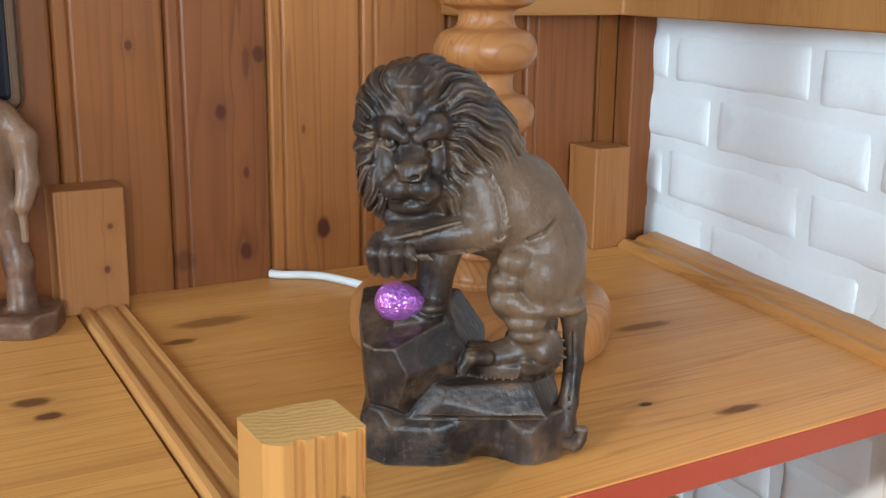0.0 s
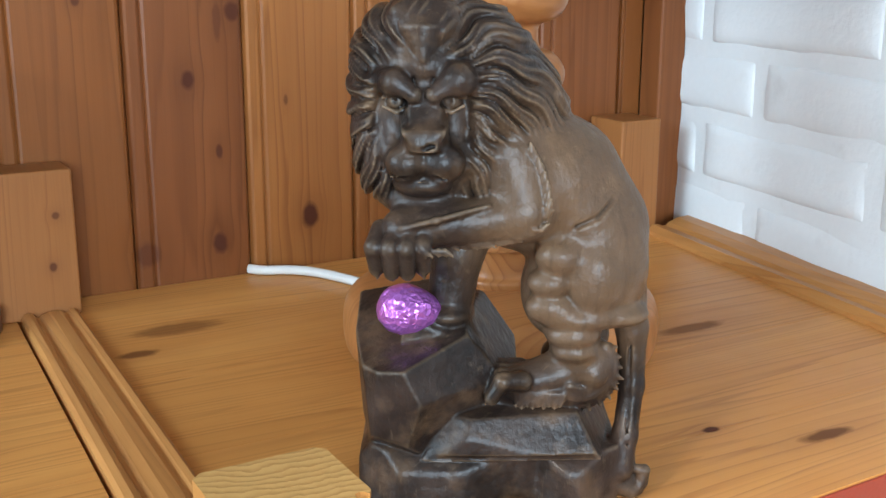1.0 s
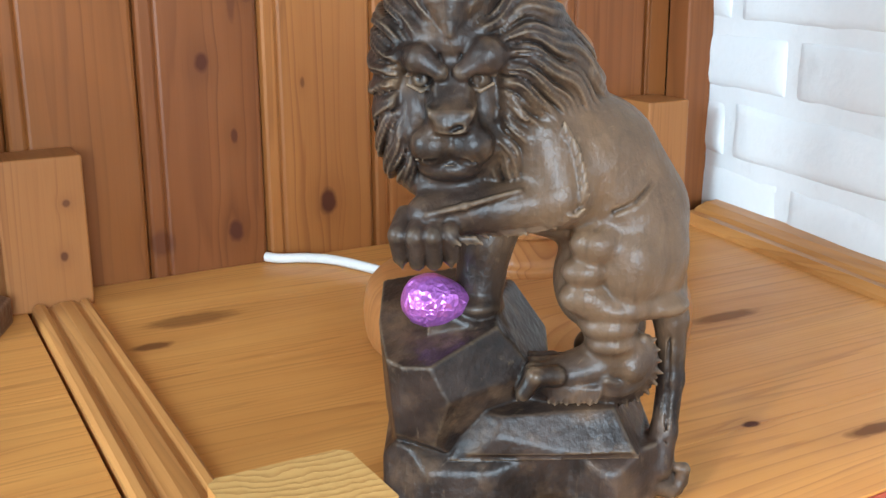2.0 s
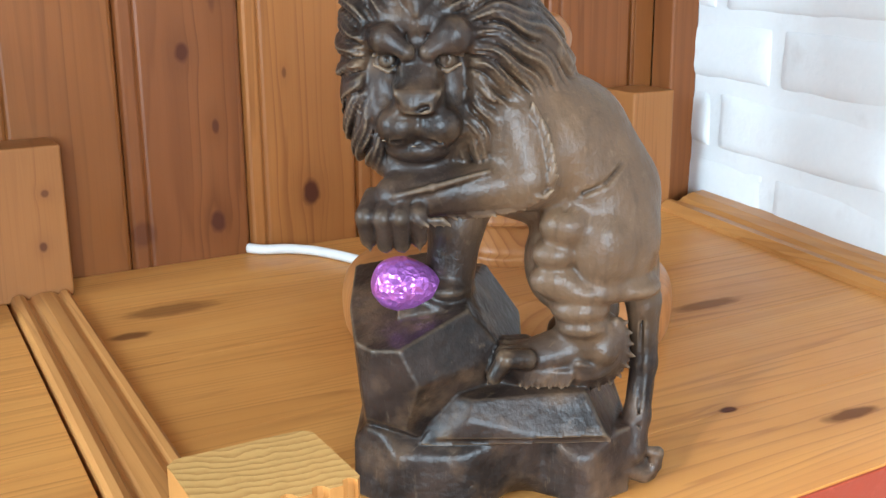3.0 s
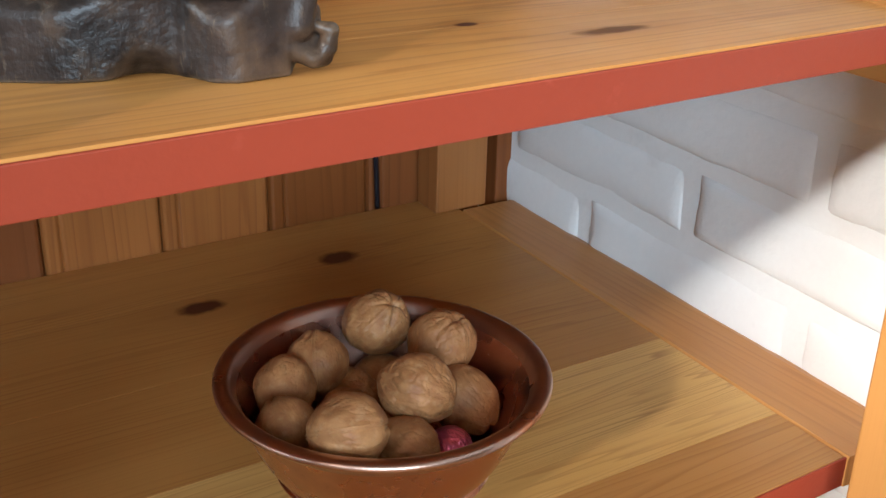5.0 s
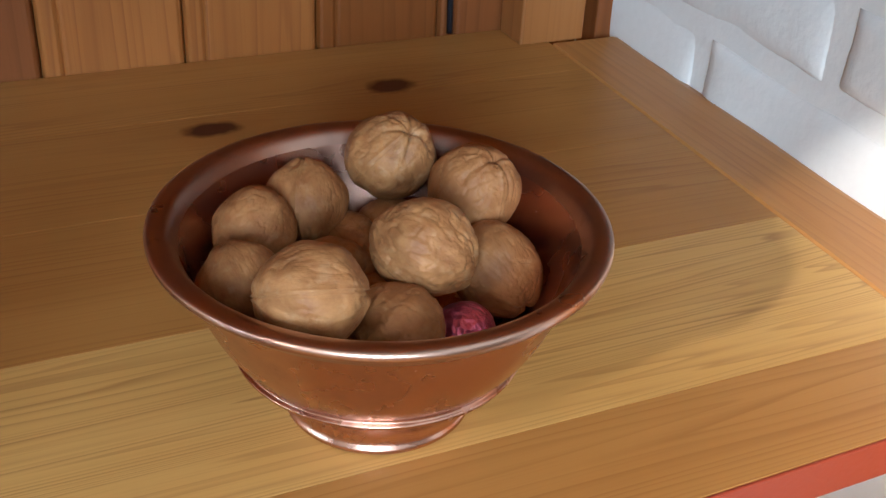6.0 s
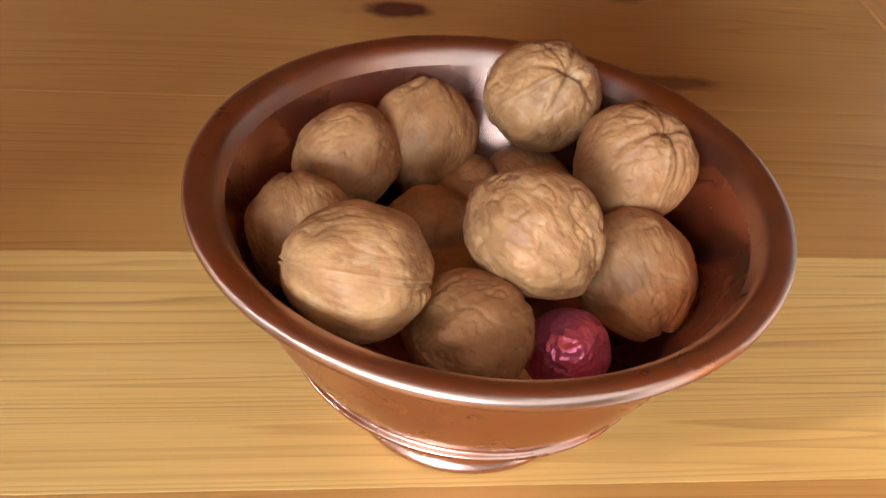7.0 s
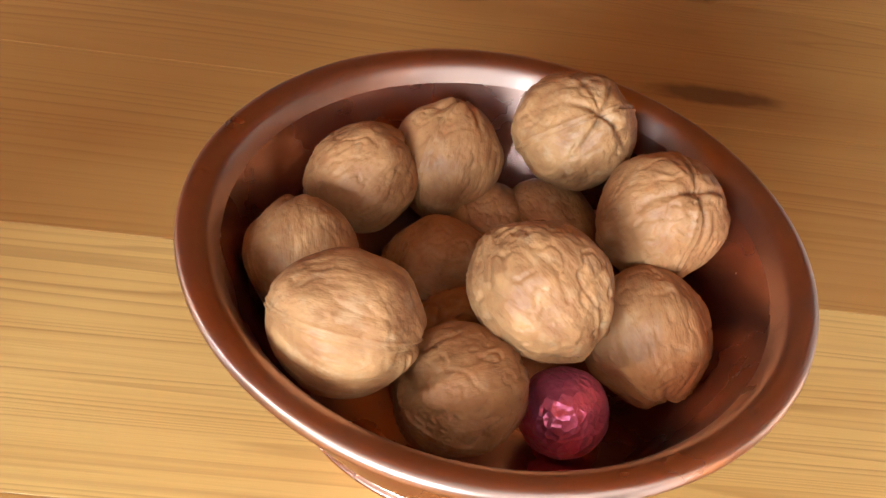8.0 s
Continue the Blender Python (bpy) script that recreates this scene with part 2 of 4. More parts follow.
def copper(name, bright, dull, gloss):
    s = Nodes(name)
    pos = s.node("NewGeometry", 0)
    n1, n2 = s.noise(pos, 26.0, 4), s.noise(pos, 140.0, 3)
    f = s.math("MULTIPLY", s.math("SUBTRACT", n1, 0.45, clamp=True), 3.0, clamp=True)
    col = s.mix(f, (*bright, 1), (*dull, 1))
    spots = s.math("MULTIPLY", s.math("SUBTRACT", n2, 0.66, clamp=True), 6.0, clamp=True)
    col = s.mix(s.math("MULTIPLY", spots, 0.5), col, (0.16, 0.08, 0.05, 1))
    r = s.math("ADD", gloss, s.math("MULTIPLY", n1, 0.22))
    return s.done(col, r, 1.0, n2, 0.05, 0.0004)


M_COPPER = copper("polished_copper", (0.60, 0.335, 0.25), (0.41, 0.25, 0.205), 0.16)
M_RIM = copper("dulled_copper", (0.46, 0.285, 0.22), (0.35, 0.235, 0.20), 0.2)


def foil(name, color, shade):
    s = Nodes(name)
    pos = s.node("NewGeometry", 0)
    d = s.vmath("ADD", pos, s.vmath("MULTIPLY", s.noise(pos, 120.0, 2, out=1), (0.006, 0.006, 0.006)))
    v = s.node("TexVoronoi", 0, {"Vector": d, "Scale": 330.0}, feature="F1")
    n = s.noise(pos, 420.0, 3)
    col = s.mix(n, (*color, 1), (*shade, 1))
    return s.done(col, 0.28, 0.7, s.math("ADD", s.math("MULTIPLY", v, 1.2), s.math("MULTIPLY", n, 0.5)), 0.6, 0.0013)


M_PURPLE = foil("purple_foil", (0.66, 0.24, 0.74), (0.44, 0.12, 0.52))
M_PINK = foil("pink_foil", (1.0, 0.30, 0.48), (0.85, 0.15, 0.30))


def shell(name, a, b):
    s = Nodes(name)
    pos = s.node("TexCoord", 3)
    rand = s.node("ObjectInfo", 5)
    p = s.vmath("ADD", pos, s.node("CombineXYZ", 0, {0: s.math("MULTIPLY", rand, 9.0), 1: rand, 2: 0.0}))
    st = s.vmath("MULTIPLY", p, (1.6, 5.5, 5.5))
    n1, n2 = s.noise(p, 2.2, 4), s.noise(st, 1.0, 4)
    col = s.mix(s.math("MULTIPLY", s.math("SUBTRACT", n1, 0.3, clamp=True), 2.2, clamp=True), (*a, 1), (*b, 1))
    dk = s.math("MULTIPLY", s.math("SUBTRACT", n2, 0.56, clamp=True), 3.0, clamp=True)
    col = s.mix(s.math("MULTIPLY", dk, 0.55), col, (0.17, 0.085, 0.035, 1))
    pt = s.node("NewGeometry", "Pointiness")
    # creases of the shell painted dark, as shade in the colour
    crease_shade = s.math("MULTIPLY", s.math("SUBTRACT", 0.487, pt, clamp=True), 16.0, clamp=True)
    col = s.mix(s.math("MULTIPLY", crease_shade, 0.8), col, (0.06, 0.03, 0.015, 1))
    bloom = s.math("MULTIPLY", s.math("SUBTRACT", s.noise(p, 3.4, 4), 0.55, clamp=True), 3.5, clamp=True)
    col = s.mix(s.math("MULTIPLY", bloom, 0.42), col, (0.60, 0.42, 0.25, 1))
    col = s.mix(s.math("MULTIPLY", rand, 0.5), col, (0.31, 0.125, 0.046, 1))
    return s.done(col, 0.52, 0.0, s.math("ADD", n1, s.math("MULTIPLY", n2, 1.3)), 0.4, 0.0014)


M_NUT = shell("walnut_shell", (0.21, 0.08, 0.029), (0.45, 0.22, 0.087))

# ---- builders ----


def link(name, bm, mat, parent=None, label="", smooth=False):
    me = bpy.data.meshes.new(name)
    bmesh.ops.recalc_face_normals(bm, faces=bm.faces)
    bm.to_mesh(me)
    bm.free()
    for m in mat if isinstance(mat, (list, tuple)) else [mat]:
        me.materials.append(m)
    if smooth:
        me.polygons.foreach_set("use_smooth", [True] * len(me.polygons))
    ob = new(name, me)
    if parent:
        ob.parent = parent
    if label:
        ob["label"] = label
    return ob


def part(name, bm, mat, parent, label="", smooth=False):
    return link(name, bm, mat, parent, label, smooth)


def root(name, at=(0, 0, 0), **tags):
    ob = new(name)
    ob.empty_display_size = 0.02
    return tagged(ob, **tags)


def block(lo, hi, bevel=0.0015, seg=2):
    """A bevelled box."""
    bm = bmesh.new()
    bmesh.ops.create_cube(bm, size=1)
    for v in bm.verts:
        v.co = Vector([lo[i] + (v.co[i] + 0.5) * (hi[i] - lo[i]) for i in range(3)])
    if bevel:
        bmesh.ops.bevel(bm, geom=bm.edges[:], offset=bevel, segments=seg, affect="EDGES", profile=0.5)
    return bm


def prism(corners, z0, z1, bevel=0.0015, seg=2):
    """An upright prism over a plan of corners."""
    bm = bmesh.new()
    lo = [bm.verts.new((x, y, z0)) for x, y in corners]
    hi = [bm.verts.new((x, y, z1)) for x, y in corners]
    bm.faces.new(lo[::-1]), bm.faces.new(hi)
    n = len(corners)
    for i in range(n):
        bm.faces.new((lo[i], lo[(i + 1) % n], hi[(i + 1) % n], hi[i]))
    if bevel:
        bmesh.ops.bevel(bm, geom=bm.edges[:], offset=bevel, segments=seg, affect="EDGES", profile=0.5)
    return bm


def sweep(profile, place0, place1):
    """A closed profile of (s, h) joined between two ends; place(s, h) gives the point."""
    bm = bmesh.new()
    a = [bm.verts.new(place0(s, h)) for s, h in profile]
    b = [bm.verts.new(place1(s, h)) for s, h in profile]
    n = len(profile)
    for i in range(n):
        bm.faces.new((a[i], a[(i + 1) % n], b[(i + 1) % n], b[i]))
    bm.faces.new(a[::-1]), bm.faces.new(b)
    return bm


def lathe(profile, at, steps=72, ends=True):
    bm = bmesh.new()
    rings = []
    for r, z in profile:
        rings.append([bm.verts.new((at[0] + r * math.cos(2 * math.pi * k / steps), at[1] + r * math.sin(2 * math.pi * k / steps), at[2] + z)) for k in range(steps)])
    for a, b in zip(rings, rings[1:]):
        for k in range(steps):
            bm.faces.new((a[k], a[(k + 1) % steps], b[(k + 1) % steps], b[k]))
    if ends:
        bm.faces.new(rings[0][::-1]), bm.faces.new(rings[-1])
    return bm


def smooth_profile(points, steps=6):
    """Catmull-Rom through (r, z) points."""
    out = []
    p = [points[0]] + list(points) + [points[-1]]
    for i in range(1, len(p) - 2):
        for k in range(steps):
            t = k / steps
            out.append(tuple(0.5 * (2 * p[i][j] + (p[i + 1][j] - p[i - 1][j]) * t + (2 * p[i - 1][j] - 5 * p[i][j] + 4 * p[i + 1][j] - p[i + 2][j]) * t * t
                                    + (3 * p[i][j] - 3 * p[i + 1][j] + p[i + 2][j] - p[i - 1][j]) * t ** 3) for j in (0, 1)))
    return out + [tuple(points[-1])]


# ---- the room: walls round the corner, floor and ceiling ----
WALL_Y, SHELF_Z = 1.043, 0.29


def front_y(x, base=0.4947):
    return base + 0.0203 * (x - 0.4)


def left_x(x, y):
    return x + 0.0311 * (y - 0.7)


def low_right(y):
    return 0.807 + 0.0234 * (y - 0.7)


def up_right(y):
    """Face of the brickwork over the upper shelf."""
    return 0.829 - 0.187 * (1.005 - y)


def trim_x(y):
    """Inner edge of the moulding on the upper shelf."""
    return 0.715 + 0.15 * (y - 0.636)


tagged(link("floor", block((-2.0, -2.4, -0.95), (2.6, 1.3, -0.9), 0), pine("pine_floor", 1, LIGHT, MID, DARK)), "varnished pine floor of the room", "floor", kind="structure")
tagged(link("ceiling", block((-2.0, -2.4, 1.75), (2.6, 1.3, 1.8), 0), M_PLASTER), "plain limewashed ceiling", "ceiling", kind="structure")
tagged(link("wall_north", block((-2.0, WALL_Y + 0.012, -0.9), (2.6, 1.3, 1.75), 0), M_PLASTER), "wall behind the pine panelling", "wall", kind="structure")
tagged(link("wall_east", block((2.6, -2.4, -0.9), (2.7, 1.3, 1.75), 0), M_PLASTER), "plain limewashed wall", "wall", kind="structure")


def wall_with_openings(name, axis, at, lo, hi, holes, thick):
    """A wall across x (axis 0) or y (axis 1), z from -0.9 to 1.75, with window openings (from, to, sill, head) in order."""
    bm = bmesh.new()
    spans, edge = [], lo
    for a0, a1, z0, z1 in holes:
        spans += [(edge, a0, -0.9, 1.75), (a0, a1, -0.9, z0), (a0, a1, z1, 1.75)]
        edge = a1
    for a0, a1, z0, z1 in spans + [(edge, hi, -0.9, 1.75)]:
        made = bmesh.ops.create_cube(bm, size=1)["verts"]
        for v in made:
            a, z, d = a0 + (v.co[0] + 0.5) * (a1 - a0), z0 + (v.co[2] + 0.5) * (z1 - z0), at + v.co[1] * thick
            v.co = (d, a, z) if axis == 1 else (a, d, z)
    return tagged(link(name, bm, M_PLASTER), "unseen limewashed wall added with openings that shape the light", "wall", kind="structure")


# unseen wall; its small opening is added to trim the sun patch
wall_with_openings("wall_west", 1, -2.05, -2.4, 1.3, [(-0.84, -0.54, 1.26, 1.56), (0.1, 1.1, 0.5, 1.6)], 0.1)
wall_with_openings("wall_south", 0, -2.45, -2.0, 2.6, [(-1.55, -0.15, 0.40, 1.50)], 0.1)

# ---- upper and lower shelf ----
upper_shelf = root("shelf", label="varnished pine shelf board with a red-painted front edge", category="shelf")
lower_shelf = root("shelf", label="lower varnished pine shelf board with a red front edge", category="shelf")
side_shelf = root("shelf", label="knotty varnished pine shelf board beside the moulding", category="shelf")


def planks(shelf, seams, x0, x1, zt, thick, mat, start):
    for ya, yb in zip(seams, seams[1:]):
        def yy(x, y):
            return y if y > seams[0] else front_y(x, start)
        xs = (x0(ya), x0(yb)), (x1(ya), x1(yb))
        bm = prism([(xs[0][0], yy(xs[0][0], ya) + 0.0001), (xs[1][0], yy(xs[1][0], ya) + 0.0001), (xs[1][1], yb - 0.0001), (xs[0][1], yb - 0.0001)], zt - thick, zt, 0.00015, 1)
        part("plank", bm, M_LOW_PALE if mat is M_LOW_SHADED and ya == 0.586 else mat, shelf)


SEAMS = [0.5, 0.586, 0.706, 0.826, 0.946, 1.042]
planks(upper_shelf, SEAMS, lambda y: left_x(0.196, y), lambda y: 0.5 * trim_x(y) + 0.5 * up_right(y), SHELF_Z, 0.0201, M_SHELF, 0.4967)
planks(lower_shelf, [0.525, 0.586, 0.706, 0.826, 0.946, 1.042], lambda y: -0.2, lambda y: 0.7447 + 0.0234 * (y - 0.7) - 0.001, 0.0, 0.022, M_LOW_SHADED, 0.521)
planks(side_shelf, SEAMS, lambda y: -0.5, lambda y: left_x(0.151, y), SHELF_Z, 0.0201, M_SHELF, 0.4967)


def red_edge(shelf, x0, x1, base, z0, z1):
    part("front_edge", prism([(x0, front_y(x0, base)), (x1, front_y(x1, base)), (x1, front_y(x1, base) + 0.002), (x0, front_y(x0, base) + 0.002)], z0, z1, 0.0007, 2), M_RED, shelf, "worn red-painted edge")


red_edge(upper_shelf, 0.2045, 0.735, 0.4947, SHELF_Z - 0.0201, SHELF_Z - 0.0011)
red_edge(lower_shelf, -0.2, 0.741, 0.519, -0.022, -0.0003)
red_edge(side_shelf, -0.5, 0.146, 0.4947, SHELF_Z - 0.0201, SHELF_Z - 0.0003)

# ---- mouldings ----
OGEE = [(0.0, -0.018), (0.0, 0.003), (0.002, 0.0062), (0.006, 0.0072), (0.0095, 0.0058), (0.011, 0.003), (0.0135, 0.0025), (0.016, 0.0045), (0.022, 0.0062),
        (0.030, 0.0058), (0.0335, 0.0035), (0.035, 0.0035), (0.0365, 0.0055), (0.040, 0.0062), (0.042, 0.005), (0.0428, 0.001), (0.0428, -0.018)]
moulding = link("trim_left", sweep(OGEE, lambda s, h: (left_x(0.1535 + s * 0.985, 0.527), 0.527, SHELF_Z + h), lambda s, h: (left_x(0.1535 + s * 0.985, 0.996), 0.996, SHELF_Z + h)), M_TRIM)
tagged(moulding, "profiled pine moulding strip between the shelf boards", "trim", kind="structure")
SIDE = [(0.0, -0.01), (0.0, 0.004), (0.12, 0.009), (0.25, 0.0085), (0.3, 0.006), (0.42, 0.006), (0.5, 0.009), (0.7, 0.0125), (1.0, 0.0135), (1.06, 0.0135), (1.06, -0.01)]


def side_trim(y):
    a, b = trim_x(y), up_right(y)
    return lambda s, h: (a + s * max(b - a, 0.012), y, SHELF_Z + h)


tagged(link("trim_right", sweep(SIDE, side_trim(0.498), side_trim(0.983)), M_TRIM), "profiled pine moulding along the white brick wall", "trim", kind="structure")
LOW = [(0.0, -0.022), (0.0, -0.0015), (0.0015, 0.0005), (0.056, 0.0005), (0.0625, -0.001), (0.0625, -0.022)]
tagged(link("trim_lower", sweep(LOW, lambda s, h: (0.7447 + 0.0234 * (0.525 - 0.7) + s, 0.525, h), lambda s, h: (0.7447 + 0.0234 * (1.0 - 0.7) + s, 1.0, h)), M_TRIM), "flat pine border strip beside the lower shelf board", "trim", kind="structure")
tagged(link("trim_cleat", block((0.742, 0.512, 0.238), (0.80, 1.0, 0.2695), 0.002), M_TRIM), "pine bearer under the upper shelf", "trim", kind="structure")
tagged(link("trim_corner", block((0.7985, 1.012, -0.9), (0.8315, WALL_Y - 0.001, 1.2), 0.002), M_WALL_DARK), "upright brown corner strip beside the brick wall", "trim", kind="structure")

# ---- posts ----


def fluted_post():
    post = root("post", label="front pine post with fluted face and bare end grain top", category="post")
    x0, x1, y0, y1, top = 0.1475, 0.2025, 0.4765, 0.5245, 0.369
    plan = [(x0, y1 - 0.004), (x0, y0 + 0.008), (x0 + 0.003, y0 + 0.004)]
    for k in range(4):
        a = x0 + 0.0085 + k * 0.0112
        plan += [(a, y0), (a + 0.005, y0), (a + 0.0062, y0 + 0.0035), (a + 0.0085, y0 + 0.0042), (a + 0.0102, y0 + 0.003)]
    plan += [(x1 - 0.002, y0 + 0.001), (x1, y0 + 0.004), (x1, y1 - 0.004), (x1 - 0.004, y1), (x0 + 0.004, y1)]
    bm = prism(plan, -0.9, top, 0)
    for f in bm.faces:
        f.material_index = 1 if f.normal.z > 0.9 or f.calc_center_median().z > top - 1e-5 else 0
    part("shaft", bm, [M_POST, M_END], post)


fluted_post()


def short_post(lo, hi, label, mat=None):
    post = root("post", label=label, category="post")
    part("shaft", block(lo, hi, 0.0018), mat or M_STUB_SHADED, post)


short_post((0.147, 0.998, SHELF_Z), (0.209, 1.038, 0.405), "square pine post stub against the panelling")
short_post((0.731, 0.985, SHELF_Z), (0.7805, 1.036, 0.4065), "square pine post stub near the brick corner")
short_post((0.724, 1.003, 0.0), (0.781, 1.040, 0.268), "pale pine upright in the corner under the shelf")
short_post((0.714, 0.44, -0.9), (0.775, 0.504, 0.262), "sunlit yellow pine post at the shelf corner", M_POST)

# ---- rail of the shelf above ----
tagged(link("trim_rail", prism([(0.56, 1.004), (0.775, 1.004), (up_right(0.45) - 0.03, 0.45), (up_right(0.45) + 0.06, 0.45), (0.86, 1.0425), (0.56, 1.0425)], 0.553, 0.59, 0.003), M_RAIL), "dark pine rail under the shelf above", "trim", kind="structure")

# ---- turned lamp ----


def lamp():
    thing = root("table_lamp", label="turned pine table lamp foot on a round base", category="lamp")
    at = (0.449, 0.770, SHELF_Z)
    base = smooth_profile([(0.098, 0.0), (0.108, 0.006), (0.111, 0.022), (0.109, 0.038), (0.101, 0.047), (0.088, 0.050), (0.06, 0.0505), (0.03, 0.051)], 5)
    part("base", lathe(base, at, 96), M_LAMP, thing, "", True)
    col = smooth_profile([(0.029, 0.049), (0.030, 0.056), (0.0265, 0.060), (0.0265, 0.075), (0.0285, 0.078), (0.0265, 0.081), (0.0265, 0.096), (0.0285, 0.099), (0.0265, 0.102),
                          (0.026, 0.12), (0.022, 0.15), (0.024, 0.172), (0.033, 0.180), (0.040, 0.190), (0.040, 0.200), (0.033, 0.209), (0.024, 0.213), (0.0225, 0.221), (0.024, 0.228),
                          (0.034, 0.232), (0.041, 0.241), (0.041, 0.251), (0.035, 0.260), (0.025, 0.264), (0.0225, 0.272), (0.025, 0.278), (0.036, 0.282), (0.040, 0.290), (0.038, 0.298),
                          (0.028, 0.304), (0.022, 0.32), (0.024, 0.35)], 4)
    part("column", lathe(col, at, 64), M_LAMP, thing, "", True)


lamp()


def tube(points, r, steps=10, sub=8):
    bm = bmesh.new()
    pts = []
    p = [Vector(points[0])] + [Vector(q) for q in points] + [Vector(points[-1])]
    for i in range(1, len(p) - 2):
        for k in range(sub):
            t = k / sub
            pts.append(0.5 * (2 * p[i] + (p[i + 1] - p[i - 1]) * t + (2 * p[i - 1] - 5 * p[i] + 4 * p[i + 1] - p[i + 2]) * t * t + (3 * p[i] - 3 * p[i + 1] + p[i + 2] - p[i - 1]) * t ** 3))
    pts.append(p[-1])
    rings = []
    for i, q in enumerate(pts):
        d = (pts[min(i + 1, len(pts) - 1)] - pts[max(i - 1, 0)]).normalized()
        s = d.cross(Vector((0, 0, 1))).normalized()
        u = s.cross(d)
        rings.append([bm.verts.new(q + r * (math.cos(a) * s + math.sin(a) * u)) for a in [2 * math.pi * k / steps for k in range(steps)]])
    for a, b in zip(rings, rings[1:]):
        for k in range(steps):
            bm.faces.new((a[k], a[(k + 1) % steps], b[(k + 1) % steps], b[k]))
    bm.faces.new(rings[0]), bm.faces.new(rings[-1][::-1])
    return bm


tagged(link("power_cable", tube([(0.362, 1.040, 0.295), (0.372, 1.030, 0.2945), (0.392, 1.020, 0.2945), (0.41, 1.0, 0.2945), (0.428, 0.955, 0.2945), (0.44, 0.90, 0.2945), (0.445, 0.864, 0.2955)], 0.0042), M_CABLE, smooth=True), "white electric cable lying on the shelf", "cable")
tagged(link("cord", tube([(0.672, 1.0385, 0.27), (0.672, 1.0385, 0.15), (0.675, 1.0375, 0.09), (0.677, 1.036, 0.004)], 0.0026), M_BLACK, smooth=True), "thin black cord hanging down the panelling", "cable")


# ---- framed panel on the wall ----
def wall_panel():
    thing = root("picture_frame", label="dark glossy panel in a thin bronze frame on the panelling", category="picture")
    part("frame", block((-0.18, WALL_Y - 0.014, 0.473), (0.135, WALL_Y + 0.001, 0.80), 0.012, 4), M_FRAME, thing)
    part("panel", block((-0.172, WALL_Y - 0.016, 0.482), (0.126, WALL_Y - 0.008, 0.79), 0.006, 3), M_BLACK, thing)


wall_panel()
# ---- carved statues: solids joined by smooth distance functions and skinned ----


class Solid:
    def __init__(self, lo, hi, h):
        self.lo, self.h = np.array(lo, np.float32), h
        n = [int((hi[i] - lo[i]) / h) + 2 for i in range(3)]
        self.ax = [(lo[i] + h * np.arange(n[i])).astype(np.float32) for i in range(3)]
        self.d = np.full(n, 0.05, np.float32)

    def window(self, lo, hi, pad):
        s = []
        for i in range(3):
            a = int(max(0, (lo[i] - pad - self.lo[i]) / self.h))
            b = int(min(self.d.shape[i], (hi[i] + pad - self.lo[i]) / self.h + 2))
            s.append(slice(a, max(a, b)))
        g = np.meshgrid(*[self.ax[i][s[i]] for i in range(3)], indexing="ij", sparse=True)
        return tuple(s), g

    def join(self, s, f, k, cut=False):
        d = self.d[s]
        if cut:
            h = np.clip(0.5 - 0.5 * (d + f) / k, 0, 1)
            self.d[s] = d + (-f - d) * h + k * h * (1 - h)
        else:
            h = np.clip(0.5 + 0.5 * (d - f) / k, 0, 1)
            self.d[s] = d + (f - d) * h - k * h * (1 - h)

    def ball(self, c, r, k=0.006, cut=False, yaw=0.0):
        """An ellipsoid, turned about z by yaw degrees."""
        r = np.array(r if hasattr(r, "__len__") else (r, r, r), float)
        m = max(r)
        s, (x, y, z) = self.window([c[i] - m for i in range(3)], [c[i] + m for i in range(3)], 0.012)
        if 0 in self.d[s].shape:
            return
        ca, sa = math.cos(radians(yaw)), math.sin(radians(yaw))
        dx, dy, dz = x - c[0], y - c[1], z - c[2]
        px, py = (ca * dx + sa * dy) / r[0], (-sa * dx + ca * dy) / r[1]
        pz = dz / r[2]
        q = np.sqrt(px * px + py * py + pz * pz)
        g = np.sqrt((px / r[0]) ** 2 + (py / r[1]) ** 2 + (pz / r[2]) ** 2)
        self.join(s, (q * (q - 1) / np.maximum(g, 1e-6)).astype(np.float32), k, cut)

    def limb(self, a, b, ra, rb, k=0.005, cut=False):
        """A tapered capsule."""
        m = max(ra, rb)
        s, (x, y, z) = self.window([min(a[i], b[i]) - m for i in range(3)], [max(a[i], b[i]) + m for i in range(3)], 0.008)
        if 0 in self.d[s].shape:
            return
        v = [b[i] - a[i] for i in range(3)]
        l2 = sum(q * q for q in v) + 1e-12
        t = np.clip(((x - a[0]) * v[0] + (y - a[1]) * v[1] + (z - a[2]) * v[2]) / l2, 0, 1)
        d = np.sqrt((x - a[0] - t * v[0]) ** 2 + (y - a[1] - t * v[1]) ** 2 + (z - a[2] - t * v[2]) ** 2) - (ra + (rb - ra) * t)
        self.join(s, d.astype(np.float32), k, cut)

    def chain(self, pts, radii, k=0.004):
        for i in range(len(pts) - 1):
            self.limb(pts[i], pts[i + 1], radii[i], radii[i + 1], k)

    def rock(self, planes, lo, hi, k=0.003, rnd=0.002, cut=False):
        """A faceted block: planes of (normal, point), cut from the box lo..hi."""
        s, (x, y, z) = self.window(lo, hi, 0.01)
        d = np.maximum(np.maximum(np.maximum(lo[0] - x, x - hi[0]), np.maximum(lo[1] - y, y - hi[1])), np.maximum(lo[2] - z, z - hi[2]))
        for n, p in planes:
            n = np.array(n, float) / np.linalg.norm(n)
            f = (x - p[0]) * n[0] + (y - p[1]) * n[1] + (z - p[2]) * n[2]
            h = np.clip(0.5 - 0.5 * (d - f) / rnd, 0, 1)
            d = d + (f - d) * h + rnd * h * (1 - h)
